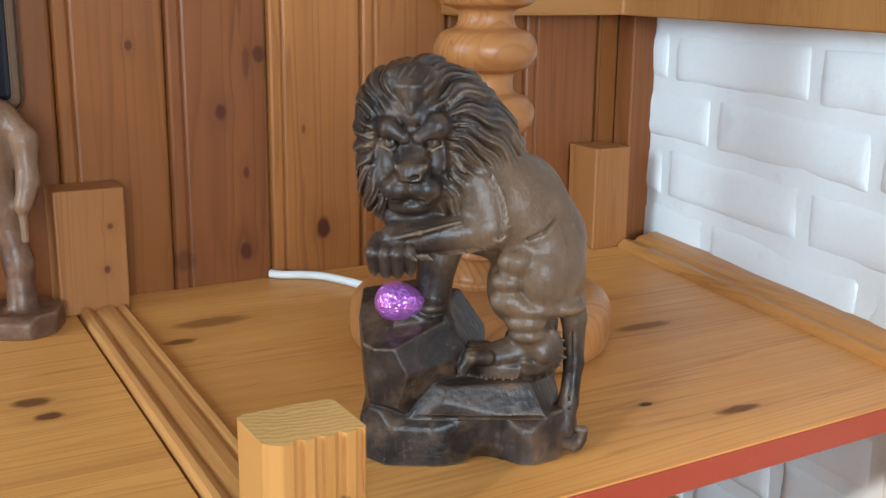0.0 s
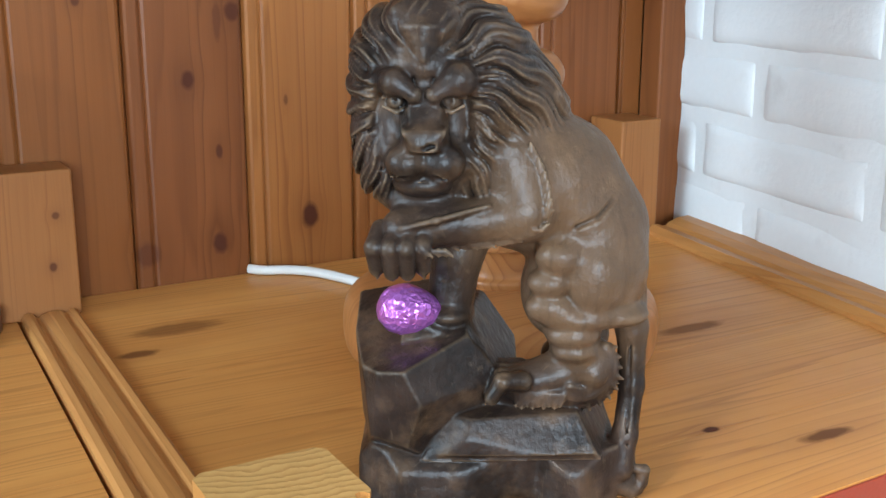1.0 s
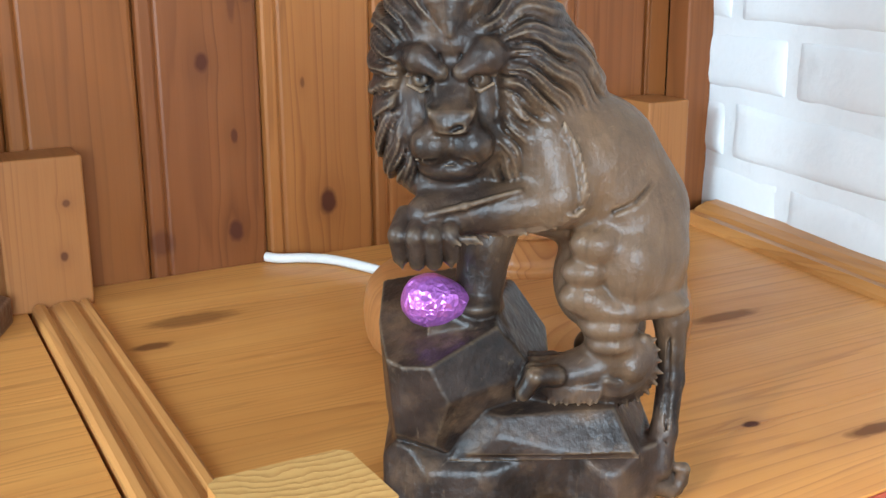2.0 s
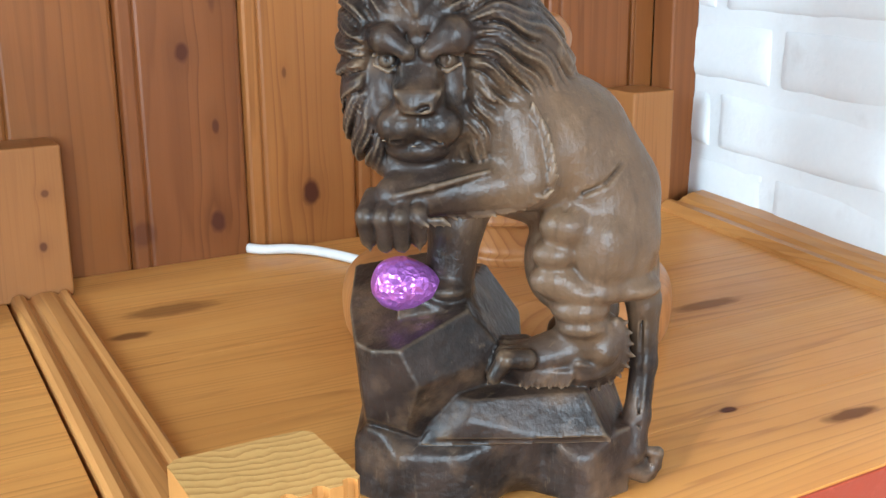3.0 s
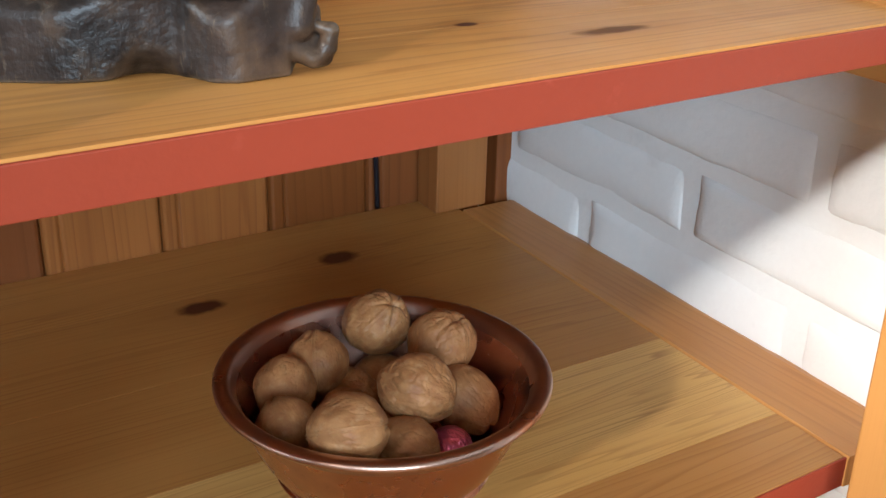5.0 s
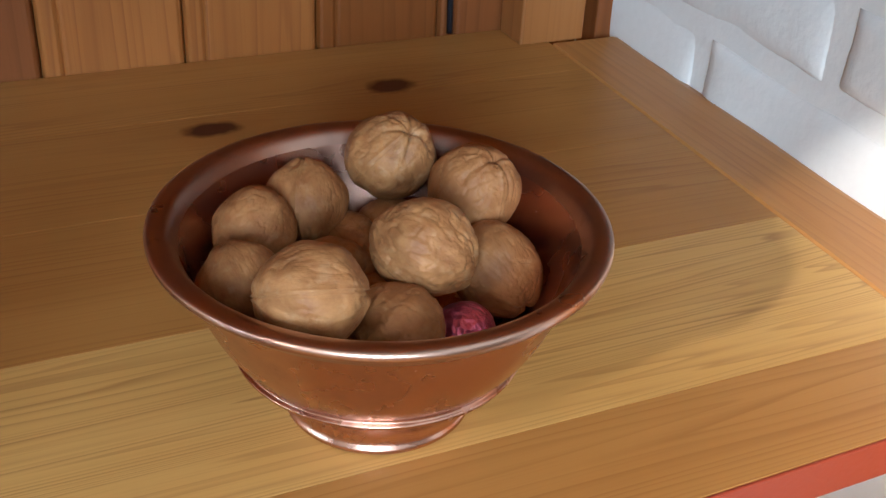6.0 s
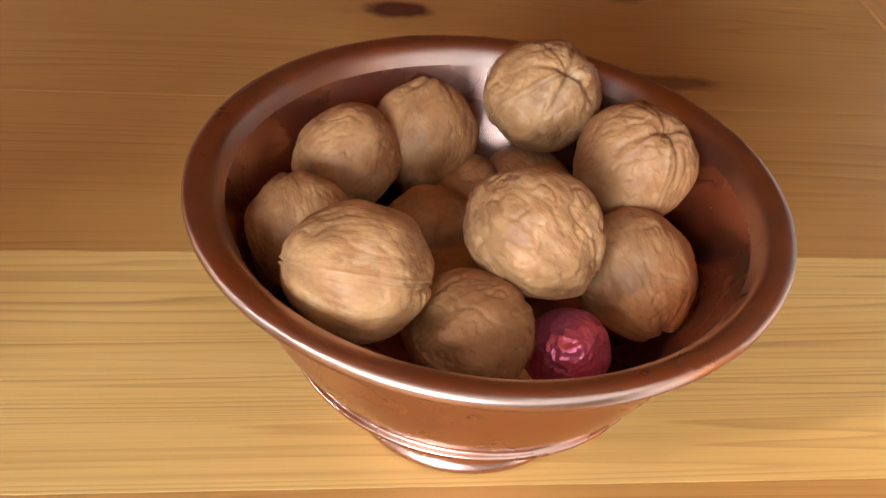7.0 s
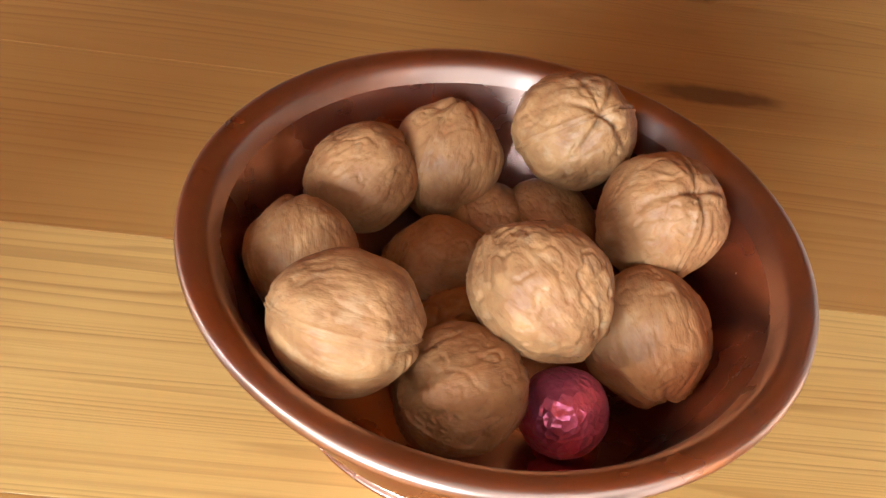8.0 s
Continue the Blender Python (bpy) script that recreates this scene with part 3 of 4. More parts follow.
        self.join(s, d.astype(np.float32), k, cut)

    def skin(self):
        """Surface nets: one vertex in each cell that the surface crosses."""
        d = self.d
        d[0], d[-1], d[:, 0], d[:, -1], d[:, :, 0], d[:, :, -1] = 0.01, 0.01, 0.01, 0.01, 0.01, 0.01
        inside = d < 0
        n = [q - 1 for q in d.shape]
        corners = [(i, j, k) for i in (0, 1) for j in (0, 1) for k in (0, 1)]
        part_of = lambda a, c: a[c[0]:c[0] + n[0], c[1]:c[1] + n[1], c[2]:c[2] + n[2]]
        count = sum(part_of(inside, c).astype(np.int8) for c in corners)
        cells = np.argwhere((count > 0) & (count < 8))
        val = np.stack([d[cells[:, 0] + c[0], cells[:, 1] + c[1], cells[:, 2] + c[2]] for c in corners], 1)
        acc, num = np.zeros((len(cells), 3)), np.zeros(len(cells))
        for a in range(8):
            for b in range(a + 1, 8):
                if sum(abs(corners[a][i] - corners[b][i]) for i in range(3)) != 1:
                    continue
                va, vb = val[:, a], val[:, b]
                m = (va < 0) != (vb < 0)
                t = np.where(m, va / np.where(m, va - vb, 1), 0)
                p = np.array(corners[a]) + t[:, None] * (np.array(corners[b]) - np.array(corners[a]))
                acc[m] += p[m]
                num[m] += 1
        verts = self.lo + self.h * (cells + acc / num[:, None])
        index = np.full(n, -1, np.int64)
        index[tuple(cells.T)] = np.arange(len(cells))
        faces = []
        for axis in range(3):
            u, w = (axis + 1) % 3, (axis + 2) % 3
            sl0, sl1 = [slice(1, -1)] * 3, [slice(1, -1)] * 3
            sl0[axis], sl1[axis] = slice(0, -1), slice(1, None)
            a, b = inside[tuple(sl0)], inside[tuple(sl1)]
            for flip in (False, True):
                e = np.argwhere((a & ~b) if not flip else (~a & b))
                e[:, u] += 1
                e[:, w] += 1
                q = []
                for du, dw in ((-1, -1), (0, -1), (0, 0), (-1, 0)):
                    c = e.copy()
                    c[:, u] += du
                    c[:, w] += dw
                    q.append(index[tuple(c.T)])
                q = np.stack(q if not flip else q[::-1], 1)
                faces.append(q[(q >= 0).all(1)])
        return verts, np.concatenate(faces)

    def to_object(self, name, mat, m):
        v, f = self.skin()
        me = bpy.data.meshes.new(name)
        me.from_pydata(v.tolist(), [], f.tolist())
        me.materials.append(mat)
        me.polygons.foreach_set("use_smooth", [True] * len(me.polygons))
        me.update()
        ob = new(name, me)
        ob.matrix_world = m
        return ob


def lion():
    rng = random.Random(4)
    s = Solid((-0.08, -0.05, -0.002), (0.092, 0.068, 0.268), 0.00095)
    # base slabs
    s.rock([((-0.6, -0.7, 0.1), (-0.0605, -0.014, 0.01)), ((0, -0.75, 0.65), (0, -0.0225, 0.028)), ((-0.75, 0, 0.6), (-0.064, 0, 0.031)), ((0.3, -0.9, 0), (0.0, -0.020, 0.01)), ((-0.1, -0.15, 0.98), (-0.05, 0.0, 0.038))], (-0.067, -0.0245, 0.0), (0.03, 0.05, 0.040), 0.002)
    s.rock([((0.55, -0.8, 0.05), (0.058, -0.012, 0.01)), ((0, -0.7, 0.7), (0, -0.0175, 0.027)), ((-0.55, -0.8, 0.0), (0.030, -0.0165, 0.01))], (0.005, -0.0205, 0.0), (0.064, 0.05, 0.033), 0.003)
    s.ball((0.0145, -0.030, -0.004), (0.016, 0.022, 0.0165), 0.004, True)
    # wedge slab with a shadow gap below it
    s.rock([((-0.35, -0.8, 0.48), (-0.020, -0.0195, 0.045)), ((0.1, -0.9, 0.42), (0.02, -0.0205, 0.042)), ((0, -0.2, 0.98), (0, -0.018, 0.0525)), ((0.85, -0.2, 0.5), (0.050, -0.01, 0.0405)),
            ((-0.85, -0.2, 0.53), (-0.0285, -0.02, 0.042))], (-0.040, -0.0235, 0.0310), (0.062, 0.045, 0.060), 0.0008, 0.0008)
    s.limb((-0.034, -0.0240, 0.0330), (0.055, -0.0215, 0.0322), 0.0017, 0.0026, 0.0008, True)
    # upper rock
    s.rock([((-0.18, -0.30, 0.94), (-0.05, -0.02, 0.0815)), ((-0.97, -0.15, -0.1), (-0.0665, -0.005, 0.085)), ((-0.25, -0.95, -0.1), (-0.045, -0.0265, 0.06)), ((-0.7, -0.7, -0.05), (-0.0605, -0.02, 0.065)),
            ((0.45, -0.85, 0.25), (-0.0355, -0.0275, 0.070)), ((0.51, -0.80, -0.31), (-0.0345, -0.027, 0.057)), ((-0.3, -0.5, -0.8), (-0.05, -0.02, 0.0395)), ((0.8, -0.1, 0.58), (0.001, 0.006, 0.076))],
           (-0.0690, -0.031, 0.028), (0.012, 0.045, 0.108), 0.001, 0.001)
    s.rock([((0.8, -0.2, 0.55), (0.0045, 0.01, 0.075)), ((0.35, -0.5, 0.8), (-0.009, 0.006, 0.094))], (-0.045, -0.007, 0.03), (0.014, 0.045, 0.099), 0.002)
    # trunk
    s.chain([(0.006, 0.016, 0.178), (0.030, 0.018, 0.163), (0.0455, 0.018, 0.140), (0.0485, 0.016, 0.120)], [0.030, 0.031, 0.0295, 0.0275], 0.010)
    s.ball((0.018, 0.006, 0.166), (0.024, 0.02, 0.026), 0.008)
    s.ball((0.013, 0.016, 0.151), (0.024, 0.019, 0.022), 0.006)
    # near hind leg: thigh with muscle swellings
    s.ball((0.050, 0.004, 0.123), (0.0255, 0.020, 0.0285), 0.005)
    s.ball((0.0300, 0.006, 0.112), (0.0165, 0.015, 0.024), 0.004)
    s.ball((0.0310, -0.0105, 0.132), (0.0120, 0.0085, 0.0092), 0.0045)
    s.ball((0.0265, -0.0095, 0.1190), (0.0110, 0.0080, 0.0072), 0.0035)
    s.ball((0.0275, -0.0090, 0.1065), (0.0125, 0.0085, 0.0082), 0.0035)
    s.ball((0.0480, -0.0115, 0.121), (0.0125, 0.0085, 0.0170), 0.003)
    s.ball((0.0420, -0.0065, 0.1010), (0.0190, 0.0115, 0.0070), 0.005)
    s.ball((0.0630, 0.0010, 0.1010), (0.0135, 0.0140, 0.0062), 0.005)
    s.ball((0.0385, -0.0065, 0.0925), (0.0135, 0.0115, 0.0075), 0.003)
    s.ball((0.0395, -0.0075, 0.0842), (0.0110, 0.0095, 0.0058), 0.0025)
    s.limb((0.037, 0.001, 0.098), (0.043, 0.001, 0.078), 0.0125, 0.0125, 0.004)
    # foot, heel and toes
    s.limb((0.047, 0.0, 0.0745), (0.012, -0.005, 0.0650), 0.0120, 0.0095, 0.004)
    s.ball((0.0525, 0.0, 0.0745), (0.0100, 0.0110, 0.0120), 0.003)
    s.ball((0.0490, -0.0085, 0.0715), (0.0075, 0.0050, 0.0070), 0.0012)
    for i in range(4):
        y = -0.0165 + i * 0.0064
        s.chain([(0.014, y + 0.003, 0.0700), (0.0045, y, 0.0708), (-0.0008, y - 0.0006, 0.0625)], [0.0050, 0.0048, 0.0036], 0.0007)
        s.limb((-0.0014, y - 0.0006, 0.0635), (-0.0042, y - 0.0006, 0.0590), 0.0016, 0.0006, 0.0004)
        s.limb((0.0100, y - 0.0035, 0.0740), (0.0020, y - 0.0032, 0.0750), 0.0007, 0.0007, 0.0006, True)
    # fur fringe under the foot and round the heel
    for i in range(9):
        x0 = 0.010 + 0.0027 * i
        s.limb((x0 + 0.003, -0.0115, 0.0625), (x0 + 0.0014, -0.0128, 0.0570 - 0.0010 * (i % 2)), 0.0026, 0.0012, 0.0012)
    for i in range(23):
        g = radians(-128 + 165 * i / 22)
        c0, s0 = math.cos(g), math.sin(g)
        far = 0.0195 + 0.0016 * (i % 2) + (0.0015 if s0 < -0.2 else 0.0)
        y0 = -0.0105 + 0.006 * i / 22
        s.chain([(0.043 + 0.009 * c0, y0 - 0.001, 0.0745 + 0.009 * s0), (0.043 + 0.015 * c0, y0, 0.0745 + 0.0155 * s0 + 0.001), (0.043 + far * c0, y0 + 0.003, 0.0745 + far * s0 - 0.001)], [0.0023, 0.0026, 0.0008], 0.0006)
    # far hind leg
    s.chain([(0.044, 0.034, 0.125), (0.046, 0.034, 0.1), (0.051, 0.036, 0.078), (0.036, 0.034, 0.067)], [0.018, 0.013, 0.0105, 0.009], 0.006)
    # tail with a curled tuft
    s.chain([(0.0655, 0.012, 0.108), (0.0705, 0.0105, 0.090), (0.0712, 0.008, 0.060), (0.0682, 0.003, 0.035), (0.0658, -0.001, 0.018)], [0.0120, 0.0080, 0.0063, 0.0063, 0.0066], 0.003)
    s.limb((0.0690, 0.0045, 0.086), (0.0680, -0.0035, 0.026), 0.0008, 0.0008, 0.0012, True)
    for i in range(5):
        pts = [(0.0660 + 0.0021 * (i - 2), -0.003 + 0.002 * i, 0.022), (0.0665 + 0.0024 * (i - 2), -0.005 + 0.002 * i, 0.010), (0.0715 + 0.001 * i, -0.002 + 0.001 * i, 0.0055), (0.0775, 0.001, 0.009 + 0.001 * i), (0.0785, 0.001, 0.016), (0.0740, 0.000, 0.0175)]
        s.chain(pts, [0.0042, 0.0036, 0.0034, 0.003, 0.0026, 0.0018], 0.0010)
    # near arm lying across, with the paw
    s.limb((0.006, 0.0, 0.178), (0.014, -0.008, 0.156), 0.019, 0.0155, 0.006)
    s.limb((0.013, -0.010, 0.1520), (-0.043, -0.018, 0.1475), 0.0122, 0.0100, 0.004)
    s.ball((0.010, -0.010, 0.151), (0.013, 0.0125, 0.0115), 0.003)
    s.chain([(-0.004, -0.0215, 0.1590), (-0.028, -0.0275, 0.1535), (-0.044, -0.0285, 0.1500)], [0.0010, 0.0014, 0.0012], 0.002)
    s.ball((-0.0440, -0.0200, 0.1475), (0.0095, 0.0095, 0.0090), 0.002)
    s.ball((-0.0450, -0.0180, 0.1385), (0.0125, 0.0120, 0.0120), 0.003)
    for i in range(4):
        x = -0.0560 + 0.0072 * i
        y = -0.0262 - 0.0050 * math.sin(0.5 + i * 0.75)
        s.chain([(x + 0.002, y + 0.010, 0.1475), (x - 0.0004, y, 0.1410), (x + 0.0004, y + 0.0025, 0.1305 - 0.0016 * (i in (1, 2)))], [0.0044, 0.0048, 0.0038], 0.0006)
        s.limb((x + 0.0004, y + 0.0005, 0.1290), (x + 0.0010, y + 0.002, 0.1252), 0.0016, 0.0007, 0.0004)
    # far foreleg on the rock
    s.chain([(-0.006, 0.016, 0.158), (-0.0180, 0.012, 0.128), (-0.0215, 0.010, 0.100)], [0.017, 0.0125, 0.0115], 0.005)
    s.ball((-0.023, 0.006, 0.0985), (0.012, 0.012, 0.006), 0.003)

    def front(x, z):
        """How far forward the carving stands at this place."""
        i, k = int((x - s.lo[0]) / s.h), int((z - s.lo[2]) / s.h)
        inside = np.nonzero(s.d[i, :, k] < 0)[0]
        return float(s.ax[1][inside[0]]) if len(inside) else 0.0

    # fur seam along the arm and up the shoulder
    def fringe(path, per, length, lean):
        """Short carved strokes along a line on the surface."""
        for (xa, za), (xb, zb) in zip(path, path[1:]):
            l = math.hypot(xb - xa, zb - za)
            ux, uz = (xb - xa) / l, (zb - za) / l
            for j in range(per):
                x0, z0 = xa + (xb - xa) * j / per, za + (zb - za) * j / per
                y0 = front(x0, z0)
                s.limb((x0, y0 + 0.0003, z0), (x0 + length * (ux + lean * uz), y0 + 0.0002, z0 + length * (uz - lean * ux)), 0.0013, 0.0008, 0.0004)

    fringe([(-0.036, 0.1400), (-0.018, 0.1400), (-0.002, 0.1415), (0.0100, 0.1440), (0.0180, 0.1490)], 6, 0.0036, 0.75)
    fringe([(0.0200, 0.1460), (0.0230, 0.1560), (0.0220, 0.1660), (0.0190, 0.1760), (0.0140, 0.1850)], 5, 0.0040, 0.6)
    # carved lines over the haunch
    haunch = [(0.0300, 0.1400), (0.0380, 0.1475), (0.0480, 0.1520), (0.0560, 0.1600)]
    for (xa, za), (xb, zb) in zip(haunch, haunch[1:]):
        ya, yb = front(xa, za), front(xb, zb)
        s.limb((xa, ya - 0.0004, za), (xb, yb - 0.0004, zb), 0.0009, 0.0009, 0.0016, True)
    # mane: broad masses carved into locks that spread from the face, bending down on both sides
    m = Solid((-0.08, -0.05, -0.002), (0.092, 0.068, 0.268), 0.00095)
    m.ball((-0.029, 0.014, 0.2205), (0.0395, 0.031, 0.0335), 0.004)
    m.ball((-0.0530, 0.006, 0.197), (0.0150, 0.022, 0.037), 0.006)
    m.ball((-0.0500, -0.001, 0.178), (0.0130, 0.014, 0.020), 0.006)
    m.ball((-0.003, 0.008, 0.206), (0.0235, 0.026, 0.040), 0.006)
    m.ball((0.012, 0.016, 0.196), (0.022, 0.025, 0.030), 0.008)
    m.ball((-0.0100, -0.003, 0.178), (0.0145, 0.014, 0.021), 0.006)
    m.ball((-0.0340, -0.002, 0.238), (0.0170, 0.017, 0.014), 0.005)
    w, (x, y, z) = m.window((-0.08, -0.05, 0.14), (0.06, 0.068, 0.268), 0.0)
    dx, dz = x + 0.0345, z - 0.203
    ang, rho = np.arctan2(dz, dx) + 0 * y, np.sqrt(dx * dx + dz * dz) + 0 * y
    wave = 0.035 * np.sin(150 * rho + 3 * ang) + 0.03 * np.sin(210 * rho - 5 * ang + 60 * y)
    flow = ang + 17 * np.cos(ang) * (rho - 0.03) + 5.5 * y * np.sign(np.sin(ang) + 0.4) + wave
    lock = np.abs(np.sin(11.5 * flow)) ** 0.55
    strand = np.abs(np.sin(40.25 * flow + 0.8 * np.sin(90 * rho)))
    tier = np.sin(240 * rho + 5 * np.sin(11.5 * flow))
    m.d[w] += (0.0019 - 0.0036 * lock - 0.0011 * strand - 0.0007 * tier).astype(np.float32)
    # the face stays clear of the mane
    m.ball((-0.0345, -0.026, 0.199), (0.0245, 0.027, 0.036), 0.004, True)
    h = np.clip(0.5 + 0.5 * (s.d - m.d) / 0.0025, 0, 1)
    s.d = (s.d + (m.d - s.d) * h - 0.0025 * h * (1 - h)).astype(np.float32)
    # lock tips that stand out along the rim
    for i in range(44):
        a = radians(-75 + 330 * i / 43)
        ca, sa = math.cos(a), math.sin(a)
        rx, rz = (0.0315, 0.046) if ca < 0 else (0.036, 0.045)
        x0, z0 = -0.0325 + ca * rx, 0.2045 + sa * rz
        if ca > 0.25 and sa < 0.35:
            continue
        l = 0.008 + 0.004 * rng.random()
        dn = 0.007 * (1 - max(sa, 0))
        y0 = 0.002 + 0.010 * (i % 3)
        s.chain([(x0 - ca * 0.008, y0 - 0.004, z0 - sa * 0.008), (x0, y0, z0), (x0 + ca * l * 0.5, y0 + 0.002, z0 + sa * l * 0.35 - dn)], [0.0042, 0.0038, 0.001], 0.0016)
    # long locks that end on the shoulder
    for i in range(15):
        t = i / 14
        x0, z0, y0 = 0.020 + 0.010 * t, 0.216 - 0.040 * t, -0.002 + 0.028 * (1 - t)
        s.chain([(x0 - 0.012, y0 - 0.004, z0 + 0.008), (x0, y0 - 0.002, z0), (x0 + 0.006 - 0.004 * t, y0 + 0.003, z0 - 0.012 - 0.003 * (i % 2))], [0.0042, 0.0044, 0.0011], 0.0014)
    # skull and face
    s.ball((-0.032, -0.004, 0.160), (0.022, 0.015, 0.012), 0.004)
    s.ball((-0.0345, 0.004, 0.204), (0.0235, 0.023, 0.033), 0.005)
    s.ball((-0.0340, -0.006, 0.2225), (0.0195, 0.0155, 0.0125), 0.005)
    s.rock([((0, -0.87, 0.495), (-0.0335, -0.0190, 0.214)), ((-0.9, -0.4, 0.1), (-0.0418, -0.024, 0.200)), ((0.9, -0.4, 0.1), (-0.0252, -0.024, 0.200))], (-0.0438, -0.034, 0.186), (-0.0232, 0.0, 0.217), 0.003, 0.002)
    s.ball((-0.0418, -0.0210, 0.1790), (0.0098, 0.0092, 0.0090), 0.0038)
    s.ball((-0.0252, -0.0205, 0.1790), (0.0102, 0.0092, 0.0092), 0.0038)
    s.ball((-0.0340, -0.0165, 0.1685), (0.0140, 0.0100, 0.0058), 0.003)
    s.rock([((-0.62, -0.3, -0.72), (-0.0400, -0.0325, 0.1900)), ((0.62, -0.3, -0.72), (-0.0270, -0.0325, 0.1900)), ((0, -0.6, 0.8), (-0.0335, -0.0325, 0.1955))], (-0.0438, -0.0328, 0.1860), (-0.0232, -0.02, 0.1960), 0.004, 0.003)
    s.limb((-0.0337, -0.0345, 0.187), (-0.0335, -0.0325, 0.1755), 0.0010, 0.0010, 0.0008, True)
    s.chain([(-0.0490, -0.0270, 0.1735), (-0.0355, -0.0310, 0.1722), (-0.0215, -0.0255, 0.1730)], [0.0006, 0.0006, 0.0006], 0.0006)
    for q in ((-0.0475, -0.0260, 0.1725, -0.0355, -0.0305, 0.1738), (-0.0235, -0.0250, 0.1725, -0.0355, -0.0305, 0.1738), (-0.0430, -0.0325, 0.1885, -0.0362, -0.0350, 0.1865), (-0.0295, -0.0325, 0.1885, -0.0362, -0.0350, 0.1865)):
        s.limb(q[:3], q[3:], 0.0011, 0.0011, 0.0008, True)
    s.chain([(-0.0550, -0.0105, 0.2160), (-0.0470, -0.0195, 0.2150), (-0.0385, -0.0225, 0.2100)], [0.0050, 0.0062, 0.0040], 0.0022)
    s.chain([(-0.0105, -0.0105, 0.2165), (-0.0185, -0.0185, 0.2165), (-0.0290, -0.0225, 0.2100)], [0.0062, 0.0078, 0.0040], 0.0022)
    for ex, ey in ((-0.0462, -0.0178), (-0.0212, -0.0172)):
        s.ball((ex, ey - 0.003, 0.2062), (0.0056, 0.0085, 0.0036), 0.001, True)
        s.ball((ex, ey + 0.0042, 0.2062), 0.0042, 0.0004)
        s.ball((ex - 0.0010, ey - 0.0002, 0.2066), (0.0016, 0.0016, 0.0018), 0.0003, True)
        s.chain([(ex - 0.0060, ey - 0.001, 0.2045), (ex, ey - 0.0020, 0.2018), (ex + 0.0060, ey - 0.001, 0.2050)], [0.0008, 0.0011, 0.0008], 0.0007)
        s.chain([(ex - 0.0062, ey - 0.002, 0.2085), (ex, ey - 0.0042, 0.2102), (ex + 0.0062, ey - 0.002, 0.2085)], [0.0009, 0.0014, 0.0009], 0.0007)
    for x0 in (-0.0515, -0.0185):
        s.limb((x0, -0.0095, 0.2010), (x0 + (0.0015 if x0 < -0.03 else -0.0015), -0.0120, 0.1850), 0.0045, 0.0060, 0.004)
    for k in (-1, 0, 1):
        s.limb((-0.0338 + 0.0045 * k, -0.0205 + 0.0012 * abs(k), 0.2170), (-0.0338 + 0.0022 * k, -0.0235 + 0.0012 * abs(k), 0.2085), 0.0010, 0.0008, 0.0006, True)
    # beard beside and under the jaw
    for i in range(22):
        t = i / 21
        x0 = -0.0200 + 0.022 * t
        s.chain([(x0, -0.0165 + 0.010 * t, 0.186 - 0.003 * (i % 3)), (x0 + 0.001, -0.0185 + 0.011 * t, 0.176), (x0 - 0.003, -0.0165 + 0.011 * t, 0.1655 - 0.003 * (i % 2))], [0.0026, 0.0028, 0.0008], 0.0006)
    # forelock
    for i in range(13):
        t = (i - 6) / 6
        s.chain([(-0.0340 + 0.004 * t, -0.0210 + 0.004 * t * t, 0.2250 + 0.002 * t * t), (-0.0340 + 0.0085 * t, -0.0200 + 0.004 * t * t, 0.2395), (-0.0335 + 0.0125 * t, -0.0100, 0.2500 - 0.004 * t * t), (-0.033 + 0.011 * t, 0.006, 0.2525 - 0.006 * t * t)],
                [0.0012, 0.0027, 0.0034, 0.0028], 0.0005)
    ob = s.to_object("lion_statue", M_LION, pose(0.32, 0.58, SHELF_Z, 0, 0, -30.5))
    return tagged(ob, "dark-stained carved wooden lion leaning on a rock", "statue")


lion()


def figure():
    """A plain upright carved figure on a wedge-shaped foot, only part of it in view."""
    s = Solid((-0.06, -0.05, -0.002), (0.055, 0.05, 0.235), 0.0016)
    s.rock([((0.75, -0.66, 0.05), (0.03, -0.028, 0.01)), ((0.6, 0.7, 0), (0.036, 0.022, 0.01)), ((0, -0.6, 0.8), (0, -0.03, 0.017))], (-0.055, -0.034, 0.0), (0.042, 0.034, 0.0195), 0.001)
    s.chain([(0.012, -0.004, 0.022), (0.010, 0.0, 0.06), (0.0, 0.004, 0.105), (-0.01, 0.006, 0.125)], [0.013, 0.0115, 0.0145, 0.018], 0.008)
    s.chain([(-0.034, 0.0, 0.022), (-0.03, 0.0, 0.06), (-0.024, 0.004, 0.125)], [0.013, 0.0115, 0.017], 0.008)
    s.chain([(-0.016, 0.006, 0.118), (-0.016, 0.008, 0.15), (-0.018, 0.008, 0.18)], [0.024, 0.027, 0.028], 0.01)
    s.chain([(0.004, 0.006, 0.185), (0.021, 0.004, 0.165), (0.024, -0.002, 0.132), (0.020, -0.008, 0.112)], [0.013, 0.0115, 0.009, 0.0075], 0.005)
    s.chain([(0.019, -0.008, 0.108), (0.020, -0.009, 0.082)], [0.004, 0.0035], 0.003)
    s.ball((-0.02, 0.004, 0.212), (0.016, 0.017, 0.02), 0.006)
    ob = s.to_object("carved_figure", M_FIGURE, pose(0.103, 0.985, SHELF_Z, 0, 0, -24))
    return tagged(ob, "brown carved wooden figure on a small base", "statue")


figure()

# ---- foil egg on the rock ----


